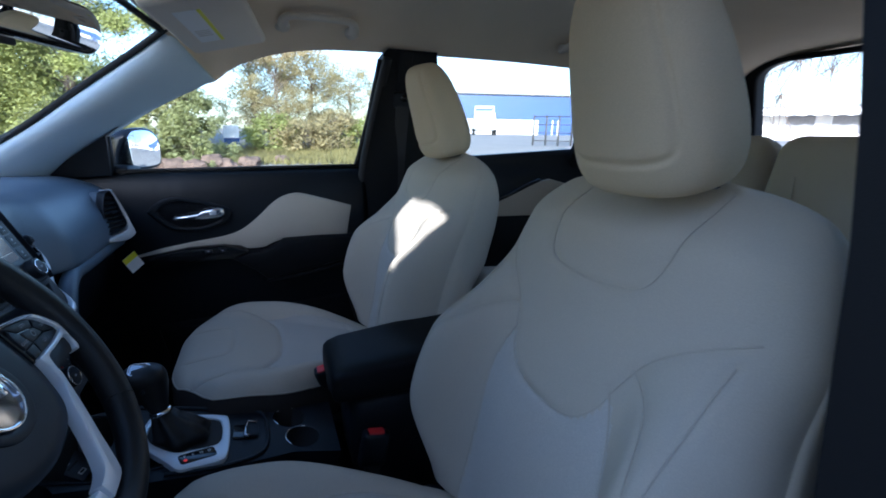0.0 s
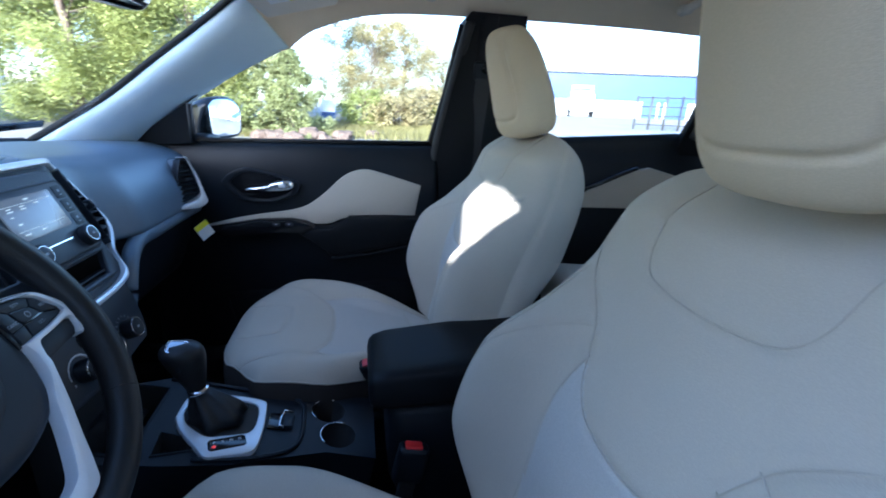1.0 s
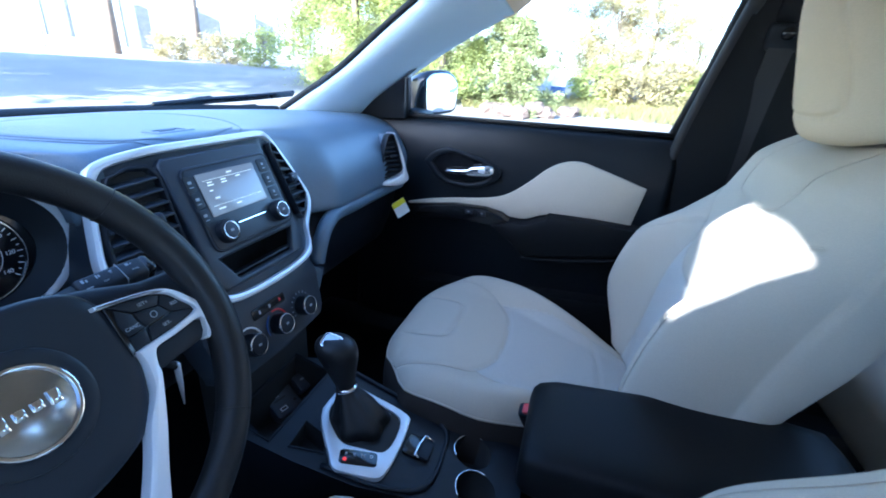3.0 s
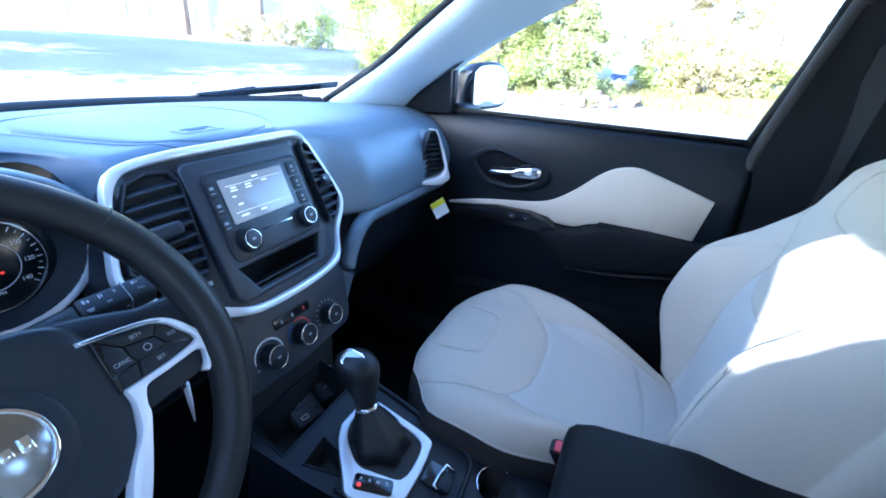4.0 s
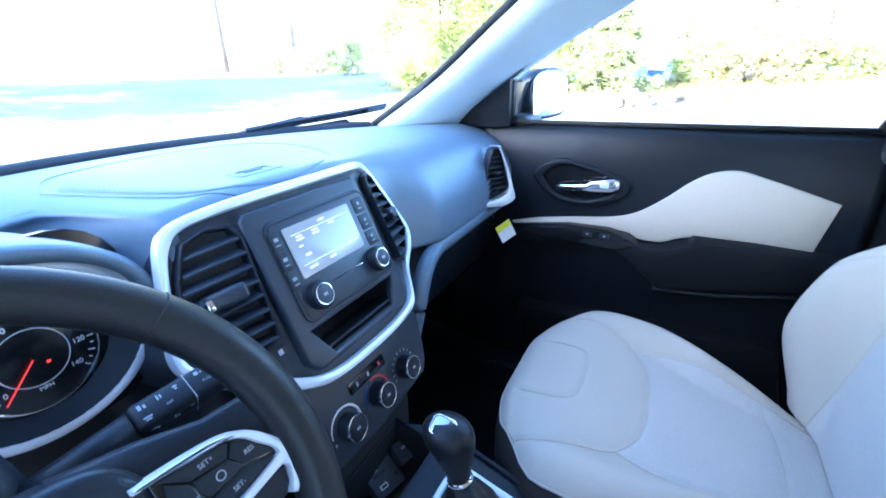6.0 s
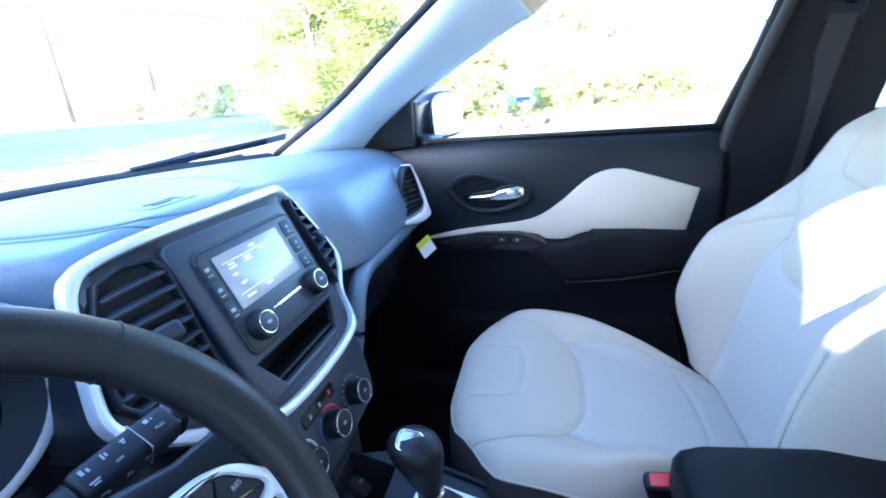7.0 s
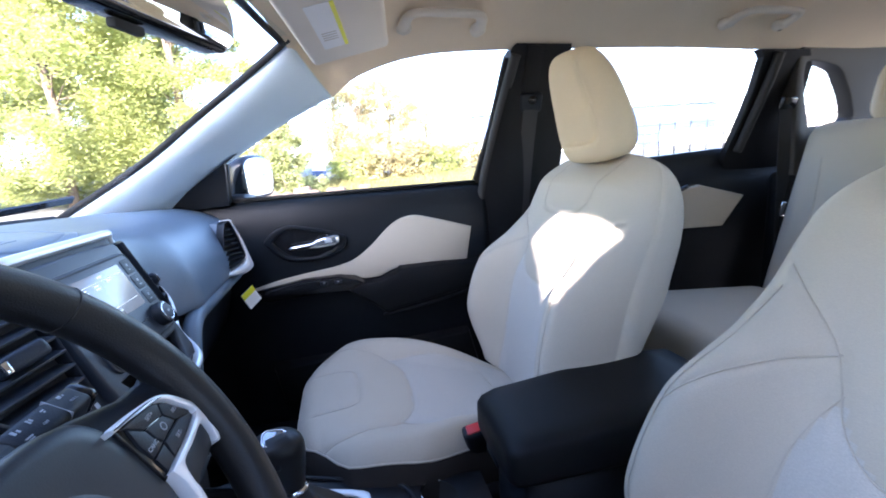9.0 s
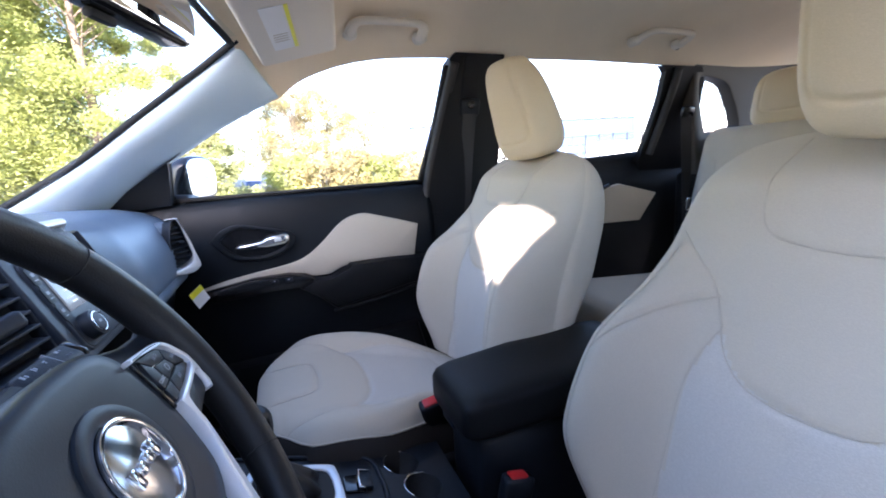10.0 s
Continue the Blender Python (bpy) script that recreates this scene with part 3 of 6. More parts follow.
# windscreen with its black border
ws = []
for i in range(13):
    t = i / 12
    half = 0.62 + (0.52 - 0.62) * t
    ws.append([Vector((half * u, (1.02 - 0.24 * u * u) * (1 - t) + (0.33 - 0.09 * u * u) * t, 1.115 + 0.415 * t - 0.03 * u * u * t + 0.012 * math.sin(math.pi * t))) for u in (-1 + 2 * j / 20 for j in range(21))])
w = part("windscreen", mesh(*loft(ws, closed=False)), GLASS)
w.visible_shadow = False
tagged(w, "clear laminated windscreen", "window", kind="structure")
bord = part("window_border", tube(curve([(-0.60, 0.845, 1.118), (-0.35, 0.965, 1.122), (0, 1.02, 1.124), (0.35, 0.965, 1.122), (0.60, 0.845, 1.118)], 8), 0.016, 8, flat=0.75), RUBBER)
tagged(bord, "black painted border at the foot of the windscreen", "trim", kind="structure")
for sgn in (1, -1):
    bord = part("window_border", tube([Vector((sgn * v.x, v.y, v.z)) + Vector((sgn * -0.001, 0.003, 0.004)) for v in edge], 0.0085, 8), RUBBER)
    tagged(bord, "black rubber edge between windscreen and pillar", "trim", kind="structure")
bord = part("window_border", tube(curve([(-0.492, 0.268, 1.492), (-0.25, 0.33, 1.524), (0, 0.35, 1.533), (0.25, 0.33, 1.524), (0.492, 0.268, 1.492)], 8), 0.008, 8), RUBBER)
tagged(bord, "black rubber edge at the head of the windscreen", "trim", kind="structure")
for sgn in (1, -1):
    for nm, out, off in (("window_front", FRONT_WIN, 0.02), ("window_rear", REAR_WIN, 0.02)):
        if sgn < 0 and nm == "window_front":
            continue
        g = part(nm, wall_plate(nm, out, 0.004, GLASS, sgn, off=off), GLASS)
        g.visible_shadow = False
        tagged(g, "clear side window glass", "window", kind="structure")


fw = part("firewall", rbox(1.56, 0.05, 0.82, 0.02, 1, (0, 1.06, 0.70)), CARPET)
tagged(fw, "dark lining of the bulkhead below the dashboard", "wall", kind="structure")
for sgn in (1, -1):
    kp = part("kick_panel", rbox(0.04, 0.62, 0.80, 0.01, 1, (sgn * 0.775, 0.78, 0.70)), CARPET)
    tagged(kp, "dark plastic kick panel in the footwell", "panel", kind="structure")

# ---- doors ----
INS = flat_curve([(0.455, 0.868), (0.38, 0.888), (0.30, 0.903), (0.20, 0.918), (0.145, 0.937), (0.09, 0.978), (0.045, 1.020), (0.005, 1.044), (-0.041, 1.052), (-0.09, 1.041), (-0.15, 1.024), (-0.222, 1.002)], 5) + [(-0.202, 0.892), (-0.10, 0.893)] + flat_curve([(0.015, 0.893), (0.045, 0.886), (0.075, 0.872), (0.10, 0.869), (0.135, 0.871), (0.173, 0.885), (0.307, 0.876), (0.44, 0.858)], 3)


def door_plate(outline, x, depth, r=0.006, sgn=1):
    """A plate standing in the y-z plane with its face towards the cabin at x."""
    me = prism([(-sgn * y, z) for y, z in outline], depth, r)
    m = Matrix(((0, 0, -sgn, sgn * x), (-sgn, 0, 0, 0), (0, 1, 0, 0), (0, 0, 0, 1)))
    me.transform(m)
    return me


def sheet(fn, us, vs):
    return mesh(*loft([[Vector(fn(u, v)) for u in us] for v in vs], closed=False))


def door_skin(y, z):
    """Inner face of the door panel: in towards the cabin at the armrest, out at the belt and foot."""
    x = interp(z, [(0.42, 0.715), (0.60, 0.725), (0.75, 0.715), (0.86, 0.700), (0.95, 0.697), (1.05, 0.705), (1.115, 0.725), (1.135, 0.745)])
    return x + 0.02 * interp(y, [(0.3, 0), (0.7, 1)])


door = thing("car_door", "black passenger door panel with cream insert and window", "door")
ys = [0.66 - 0.02 * k for k in range(48)]
top = lambda y: interp(y, [(-0.3, 1.140), (0.5, 1.126), (0.7, 1.115)])
part("door_panel", sheet(lambda u, v: (door_skin(u, 0.42 + (top(u) - 0.42) * v), u, 0.42 + (top(u) - 0.42) * v), ys, [k / 40 for k in range(41)]), DOORSKIN, door).modifiers.new("t", "SOLIDIFY").thickness = 0.05
part("insert", door_plate(INS, 0.692, 0.03, 0.006), FABRIC, door, "cream cloth door insert")
part("switch_panel", door_plate([(0.445, 0.866), (0.40, 0.874), (0.30, 0.890), (0.20, 0.892), (0.150, 0.880), (0.128, 0.866), (0.178, 0.846), (0.25, 0.846), (0.40, 0.836), (0.44, 0.845)], 0.655, 0.06, 0.008), GLOSS, door, "gloss black window switch panel")
for k in (0, 1):
    part("switch", rbox(0.006, 0.022, 0.012, 0.002, 2, (0.654, 0.245 - 0.04 * k, 0.878)), DARK, door)
    part("switch_mark", rbox(0.001, 0.006, 0.003, 0.0, 1, (0.6505, 0.245 - 0.04 * k, 0.880)), INKGREY, door)
ARM = [(0.178, 0.846), (0.128, 0.866), (0.08, 0.866), (0.025, 0.890), (0.018, 0.900), (-0.10, 0.902), (-0.25, 0.898), (-0.255, 0.82), (-0.165, 0.808), (-0.05, 0.785), (0.073, 0.764), (0.118, 0.805)]
part("armrest", door_plate(ARM, 0.650, 0.07, 0.014, ), LIDSKIN, door, "black padded armrest")
part("pocket_lip", tube(curve([(0.675, 0.08, 0.755), (0.672, -0.05, 0.770), (0.675, -0.20, 0.800)], 6), 0.005, 8), DARK, door)
part("map_pocket", door_plate([(0.42, 0.62), (-0.20, 0.66), (-0.24, 0.50), (0.40, 0.50)], 0.672, 0.06, 0.02), LIDSKIN, door)
BOWL = [(0.388, 1.006), (0.365, 1.030), (0.325, 1.044), (0.28, 1.036), (0.233, 1.025), (0.195, 1.012), (0.184, 0.996), (0.198, 0.972), (0.255, 0.950), (0.300, 0.950), (0.335, 0.956), (0.365, 0.978)]
BOWL = flat_curve([(0.285 + (y - 0.285) * 1.14, 0.998 + (z - 0.998) * 1.16) for y, z in BOWL + BOWL[:1]], 4)[:-1]
HOLE = [(0.28 + (y - 0.28) * 0.80, 0.998 + (z - 0.998) * 0.78) for y, z in BOWL]
me = prism([(-y, z) for y, z in BOWL], 0.012, 0.004, 3, hole=[(-y, z) for y, z in HOLE])
me.transform(Matrix(((0, 0, -1, 0.684), (-1, 0, 0, 0), (0, 1, 0, 0), (0, 0, 0, 1))))
part("handle_bezel", me, DOORSKIN, door, "black rim round the door handle")
part("handle_bowl", door_plate(HOLE, 0.6945, 0.02, 0.0), GLOSS, door)
hd = part("handle", mesh(*loft([[Vector((x + 0.004 * math.cos(t), y, z + h * math.sin(t))) for t in (2 * math.pi * k / 12 for k in range(12))] for x, y, z, h in ((0.684, 0.338, 0.984, 0.003), (0.678, 0.325, 0.985, 0.006), (0.672, 0.285, 0.988, 0.0075), (0.672, 0.262, 0.990, 0.009), (0.674, 0.255, 0.992, 0.014), (0.674, 0.205, 1.000, 0.016), (0.677, 0.192, 1.001, 0.012), (0.684, 0.187, 1.001, 0.006))])), CHROME, door, "chrome pull handle")
part("lock_knob", rbox(0.008, 0.020, 0.014, 0.003, 2, (0.670, 0.222, 1.000)), SILVER, hd)
part("mirror_sail", wall_plate("s", [(0.665, 1.105), (0.485, 1.118), (0.470, 1.235), (0.435, 1.258), (0.55, 1.185)], 0.05, DARK, 1, off=-0.035), DARK, door)
part("sail_edge", tube([(0.738, 0.485, 1.125), (0.700, 0.472, 1.232)], 0.006, 8), RUBBER, door)
part("belt_seal", tube([(0.742, 0.50, 1.128), (0.742, -0.26, 1.141)], 0.006, 8), RUBBER, door)
part("window_frame", tube([(side_x(z) - 0.004, y, z) for y, z in FRONT_WIN[1:4]], 0.011, 8), RUBBER, door)

rdoor = thing("car_door", "black rear door panel with cream insert and window", "door")
part("door_panel", sheet(lambda u, v: (door_skin(0, 0.42 + (1.16 + (-0.5 - u) * 0.06 - 0.42) * v * 0.999), u, 0.42 + (1.16 + (-0.5 - u) * 0.06 - 0.42) * v), [-0.46 - 0.02 * k for k in range(56)], [k / 30 for k in range(31)]), DOORSKIN, rdoor).modifiers.new("t", "SOLIDIFY").thickness = 0.05
part("insert", door_plate([(-0.75, 0.93), (-0.85, 1.00), (-0.95, 1.055), (-1.08, 1.079), (-1.276, 1.031), (-1.19, 0.922)], 0.692, 0.03, 0.006), FABRIC, rdoor, "cream cloth door insert")
part("pull", tube(curve([(0.690, -0.78, 0.985), (0.668, -0.86, 1.022), (0.668, -0.95, 1.060), (0.690, -1.02, 1.078)], 6), 0.009, 8), GLOSS, rdoor, "gloss black door pull")
copy_thing(rdoor, Matrix.Diagonal((-1, 1, 1, 1)))


# ---- dashboard ----
dash = thing("dashboard", "black soft-touch dashboard with silver-framed centre stack", "dashboard")


def dash_profile(x):
    e = min(abs(x) / 0.74, 1)
    wb = 1.03 - 0.36 * e ** 2.2                      # where it meets the windscreen
    lip = 0.455 + 0.02 * e ** 3
    zt = 1.135 - 0.02 * e ** 4
    pts = [(wb, zt - 0.035), (wb - 0.06, zt - 0.008), (0.5 * (wb + 0.56), zt + 0.002), (0.585, zt - 0.004), (0.53, zt - 0.025), (0.495, zt - 0.06), (0.468, zt - 0.11), (lip, zt - 0.165),
           (lip + 0.004, zt - 0.18), (lip + 0.02, zt - 0.19), (lip + 0.03, zt - 0.23), (lip + 0.06, zt - 0.33), (lip + 0.12, zt - 0.42), (0.80, 0.62), (0.95, 0.40)]
    g = interp(abs(x), [(0.10, 1.0), (0.17, 0.55), (0.26, 0.15), (0.36, 0.0)])                  # carried out level over the centre stack
    q = interp(abs(x), [(0.205, 1.0), (0.29, 0.0)])                               # and set back under it
    pts[3:7] = [(0.585, zt - 0.004 + 0.006 * g), (0.53 + 0.012 * q, zt - 0.025 + 0.027 * g), (0.495 + 0.030 * q, zt - 0.06 + 0.036 * g), (0.468 + 0.045 * q, zt - 0.11 + 0.04 * g)]
    pts[7:11] = [(y + 0.045 * q, z) for y, z in pts[7:11]]
    r = interp(x, [(-0.66, 0.0), (-0.60, 1.0), (-0.215, 1.0), (-0.165, 0.0)])     # set back behind the dials
    back = [0, 0, 0.3, 0.7, 1, 1, 1, 1, 1, 1, 1, 0.6, 0, 0, 0]
    return [Vector((x, y + 0.135 * r * k, z)) for (y, z), k in zip(pts, back)]


rows = [curve(dash_profile(-0.72 + 0.015 * k), 5) for k in range(97)]
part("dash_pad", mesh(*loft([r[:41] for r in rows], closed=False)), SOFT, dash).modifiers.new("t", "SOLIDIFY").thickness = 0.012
part("lower_dash", mesh(*loft([[Vector((v.x, v.y + 0.004, v.z)) for v in r[39:]] for r in rows], closed=False)), DARK, dash).modifiers.new("t", "SOLIDIFY").thickness = 0.012


band = [dash_profile(x)[9] + Vector((0, -0.006, -0.004)) for x in (0.69, 0.64, 0.56, 0.46, 0.36, 0.29)] + [Vector(p) for p in ((0.245, 0.467, 0.925), (0.212, 0.462, 0.895), (0.192, 0.462, 0.850), (0.178, 0.470, 0.790), (0.170, 0.49, 0.72))]
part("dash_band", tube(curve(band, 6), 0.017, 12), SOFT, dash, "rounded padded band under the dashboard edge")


def dash_z(x, y):
    row = curve(dash_profile(x), 5)
    for a, b in zip(row, row[1:]):
        if a.y >= y >= b.y and a.y > b.y:
            return a.z + (b.z - a.z) * (a.y - y) / (a.y - b.y)
    return row[0].z


def pad_edge(g):
    o = flat_curve([(-0.165, 0.73), (-0.128, 0.630), (-0.09, 0.562), (-0.03, 0.537), (0.05, 0.539), (0.11, 0.563), (0.160, 0.63), (0.180, 0.70), (0.168, 0.78), (0.11, 0.835), (0.0, 0.85), (-0.12, 0.82), (-0.165, 0.73)], 8)[:-1]
    return [(0.01 + (x - 0.01) * g, 0.69 + (y - 0.69) * g) for x, y in o]


rows = [[Vector((x, y, dash_z(x, y) + h)) for x, y in pad_edge(g)] for g, h in ((1.0, -0.002), (0.995, 0.0012), (0.985, 0.0022), (0.90, 0.0024), (0.6, 0.0024), (0.3, 0.0024), (0.02, 0.0024))]
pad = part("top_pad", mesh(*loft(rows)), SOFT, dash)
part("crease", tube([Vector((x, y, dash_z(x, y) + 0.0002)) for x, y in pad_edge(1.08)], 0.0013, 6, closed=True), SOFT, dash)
SENSOR = pose(0.005, 0.592, dash_z(0.005, 0.592) + 0.0045, 0, 0, 3)
sensor = part("sensor_frame", prism(rrect(0.074, 0.036, 0.006), 0.006, 0.002, hole=rrect(0.050, 0.022, 0.003)), SOFT, dash, "framed light sensor slot", m=SENSOR)
part("sensor_window", prism(rrect(0.051, 0.023, 0.002), 0.004, 0.0), RUBBER, sensor, m=Matrix.Translation((0, 0, -0.003)))
part("sensor_bar", rbox(0.030, 0.004, 0.003, 0.001, 1), SOFT, sensor, m=Matrix.Translation((0, 0.004, -0.0015)))
# perforated speaker field at the driver's end of the pad
dots = bmesh.new()
for a in range(26):
    for b in range(22):
        x, y = -0.150 + 0.0052 * a + 0.0026 * (b % 2), 0.640 + 0.0062 * b
        if ((x + 0.108) / 0.042) ** 2 + ((y - 0.705) / 0.060) ** 2 < 1:
            c = Vector((x, y, dash_z(x, y) + 0.0028))
            dots.faces.new([dots.verts.new(c + Vector((0.0008 * math.cos(q * 1.0472), 0.0008 * math.sin(q * 1.0472), 0))) for q in range(6)])
tagged(part("speaker_holes", dots, RUBBER, pad), kind="stuff")
STACK = Matrix.Translation((0, 0.432, 1.02)) @ Matrix.Rotation(math.atan2(1, 0.45), 4, "X") @ Matrix.Translation((0, 0, -0.025))   # x right, y up the face, z out of it


def shield(g=0.0):
    o = flat_curve([(0, 0.139 - g), (0.10, 0.139 - g), (0.152 - g * 0.5, 0.137 - g), (0.172 - g * 0.8, 0.124 - g * 0.8), (0.187 - g, 0.090), (0.203 - g, 0.043), (0.212 - g, 0.010), (0.205 - g, -0.014 + g * 0.4), (0.180 - g * 0.8, -0.041 + g * 0.7), (0.140 - g * 0.7, -0.074 + g), (0.100 - g * 0.5, -0.096 + g), (0.055, -0.104 + g), (0, -0.106 + g)], 6)
    return o[:-1] + [(-x, y) for x, y in o[:0:-1]]


def bend(me):
    """The stack's flanks fall back from the screen."""
    for v in me.vertices:
        k = min(max(abs(v.co.x) - 0.095, 0) / 0.085, 1)
        v.co.z -= 0.036 * k * k * (3 - 2 * k)
    return me


def fine(outline, depth, r=0.003, hole=None):
    """A plate with its wide faces cut fine enough to bend."""
    me = prism(outline, depth, r, hole=hole)
    bm = bmesh.new()
    bm.from_mesh(me)
    for x in (-0.20, -0.185, -0.17, -0.15, -0.13, -0.11, -0.095, 0.095, 0.11, 0.13, 0.15, 0.17, 0.185, 0.20):
        bmesh.ops.bisect_plane(bm, geom=bm.verts[:] + bm.edges[:] + bm.faces[:], plane_co=(x, 0, 0), plane_no=(1, 0, 0))
    return bend(fix(bm, 40))


def up(z):
    return Matrix.Translation((0, 0, z))


def cut(outline, cx, cy, w, h):
    """The rectangle's rim seen from its middle towards each point of the outline."""
    out = []
    for x, y in outline:
        dx, dy = x - cx, y - cy
        k = min(w / 2 / max(abs(dx), 1e-9), h / 2 / max(abs(dy), 1e-9))
        out.append((cx + dx * k, cy + dy * k))
    for ex in (-1, 1):
        for ey in (-1, 1):
            c = (cx + ex * w / 2, cy + ey * h / 2)
            n = min(range(len(out)), key=lambda i: (out[i][0] - c[0]) ** 2 + (out[i][1] - c[1]) ** 2)
            out[n] = c
    return out


BIN = (-0.004, -0.052, 0.164, 0.038)
stack = part("centre_panel", fine(shield(0.008), 0.02, 0.004, hole=cut(shield(0.008), *BIN)), STACKSKIN, dash, m=STACK)
part("panel_flank", fine(shield(0.003), 0.10, 0.0, hole=shield(0.016)), STACKSKIN, stack, m=up(-0.012))
part("silver_frame", fine(shield(-0.001), 0.014, 0.005, hole=shield(0.0105)), SILVER, stack, "satin silver surround", m=up(0.010))
o = [(-0.100, 0.120), (-0.02, 0.121), (0.085, 0.120), (0.092, 0.112), (0.094, 0.02), (0.096, -0.066), (0.086, -0.080), (0.0, -0.081), (-0.096, -0.080), (-0.108, -0.066), (-0.108, 0.02), (-0.108, 0.112)][::-1]
cowl = part("radio_surround", prism(o, 0.012, 0.004, 3, hole=cut(o, *BIN)), STACKSKIN, stack, m=up(0.011))
radio = part("radio", prism(rrect(0.178, 0.128, 0.014, cx=0.001, cy=0.038), 0.02, 0.003), STACKSKIN, stack, m=up(0.0145))
part("radio_groove", prism(rrect(0.172, 0.122, 0.012, cx=0.001, cy=0.038), 0.002, 0.0006, hole=rrect(0.169, 0.119, 0.0105, cx=0.001, cy=0.038)), RUBBER, radio, m=up(0.0008))
scr = part("screen", prism(rrect(0.114, 0.063, 0.002, cx=-0.013, cy=0.061), 0.002, 0.0005), SCREEN, radio, "lit pale blue screen", m=Matrix.Translation((0.003, -0.004, 0.0025)))
for x, y, w, h in ((-0.010, 0.0865, 0.010, 0.0022), (-0.052, 0.078, 0.009, 0.0018), (-0.026, 0.078, 0.010, 0.0018), (0.004, 0.078, 0.010, 0.0018), (-0.052, 0.074, 0.011, 0.0018), (-0.026, 0.074, 0.011, 0.0018), (-0.055, 0.066, 0.006, 0.0018), (-0.050, 0.054, 0.008, 0.0026), (-0.050, 0.038, 0.013, 0.0022), (-0.016, 0.038, 0.010, 0.0022), (-0.013, 0.0815, 0.100, 0.0006), (-0.013, 0.0435, 0.100, 0.0006)):
    part("readout", rbox(w, h, 0.0006, 0, 1, (x, y, 0.0004)), SCREENINK, scr)
for k in range(3):
    b = part("button", prism(rrect(0.016, 0.022, 0.003, cx=-0.079, cy=0.078 - 0.0245 * k), 0.002, 0.0006), DARK, radio, m=up(0.0007))
    part("button_mark", rbox(0.006, 0.004, 0.0004, 0, 1, (-0.079, 0.080 - 0.0245 * k, 0.0002)), INKGREY, b)
    part("button_mark", rbox(0.007, 0.0012, 0.0004, 0, 1, (-0.079, 0.073 - 0.0245 * k, 0.0002)), INKGREY, b)
    b = part("button", prism(rrect(0.022, 0.022, 0.003, cx=0.070, cy=0.080 - 0.0245 * k), 0.002, 0.0006), DARK, radio, m=up(0.0007))
    part("button_mark", rbox(0.004, 0.004, 0.0004, 0, 1, (0.070, 0.082 - 0.0245 * k, 0.0002)), INKGREY, b)
    part("button_mark", rbox(0.006, 0.0012, 0.0004, 0, 1, (0.070, 0.075 - 0.0245 * k, 0.0002)), INKGREY, b)
part("chrome_line", rbox(0.060, 0.0016, 0.001, 0, 1, (0, 0.006, 0.001)), CHROME, radio)
for sx in (-1, 1):
    k = part("knob", disc(0.0175, 0.024, 0.003), DARK, radio, m=Matrix.Translation((sx * 0.059, 0, 0.013)))
    part("knob_ring", annulus(0.0119, 0.0134, 0.002, 0.0005), CHROME, k, m=up(0.0012))
    part("knob_cap", disc(0.0116, 0.002, 0.0008, 24), SOCKETSKIN, k, m=up(0.0015))
    part("knob_mark", rbox(0.006, 0.0035, 0.0004, 0, 1, (0, 0, 0.0018)), INKGREY, k)

bm = bmesh.new()
bmesh.ops.create_cube(bm, size=1)
bmesh.ops.scale(bm, vec=(BIN[2] + 0.002, BIN[3] + 0.002, 0.075), verts=bm.verts)
bmesh.ops.delete(bm, geom=[max(bm.faces, key=lambda q: q.calc_center_median().z)], context="FACES_ONLY")
bin_ = part("storage_bin", bm, RUBBER, stack, m=Matrix.Translation((BIN[0], BIN[1], -0.032)))
bin_.modifiers.new("t", "SOLIDIFY").thickness = 0.003
part("bin_shelf", rbox(0.160, 0.004, 0.03, 0.001, 1, (BIN[0], -0.064, -0.010)), DARK, stack)
VENT = [(0.119, 0.112), (0.138, 0.117), (0.158, 0.111), (0.175, 0.078), (0.190, 0.038), (0.194, 0.012), (0.172, -0.018), (0.142, -0.027), (0.122, -0.016), (0.113, 0.098)]
for sx in (-1, 1):
    o = [(sx * x, y) for x, y in VENT]
    v = part("air_vent", fine(o, 0.006, 0.0), RUBBER, stack, m=up(0.003))
    cx, cy = sx * 0.150, 0.045
    part("vent_rim", fine([(cx + (x - cx) * 1.08, cy + (y - cy) * 1.05) for x, y in o], 0.014, 0.002, hole=[(cx + (x - cx) * 0.98, cy + (y - cy) * 0.985) for x, y in o]), DARK, v, m=up(0.012))
    for q in range(8):
        y = 0.101 - 0.0165 * q
        x0 = interp(y, [(-0.024, 0.136), (-0.013, 0.122), (0.097, 0.114), (0.113, 0.122)])
        x1 = interp(y, [(-0.024, 0.160), (-0.016, 0.172), (0.012, 0.193), (0.038, 0.189), (0.078, 0.174), (0.111, 0.158)])
        bm = bmesh.new()
        bm.from_mesh(rbox(x1 - x0, 0.0034, 0.019, 0.0012, 2))
        bmesh.ops.rotate(bm, cent=(0, 0, 0), matrix=Matrix.Rotation(radians(28), 3, "X"), verts=bm.verts)
        bmesh.ops.translate(bm, vec=(sx * (x0 + x1) / 2, y, 0.004), verts=bm.verts)
        part("slat", bend(fix(bm, 40)), STACKSKIN, v)
    tab = part("vent_tab", bend(rbox(0.036, 0.019, 0.020, 0.005, 3, (sx * 0.155 + 0.005, 0.046, 0.015))), STACKSKIN, v)
    part("tab_edge", bend(rbox(0.006, 0.012, 0.004, 0.0012, 2, (sx * 0.155 - 0.012, 0.045, 0.0245))), CHROME, v)
part("lamp_mark", rbox(0.006, 0.006, 0.0004, 0, 1), INKGREY, stack, m=Matrix.Translation((-0.128, -0.034, 0.0035)))

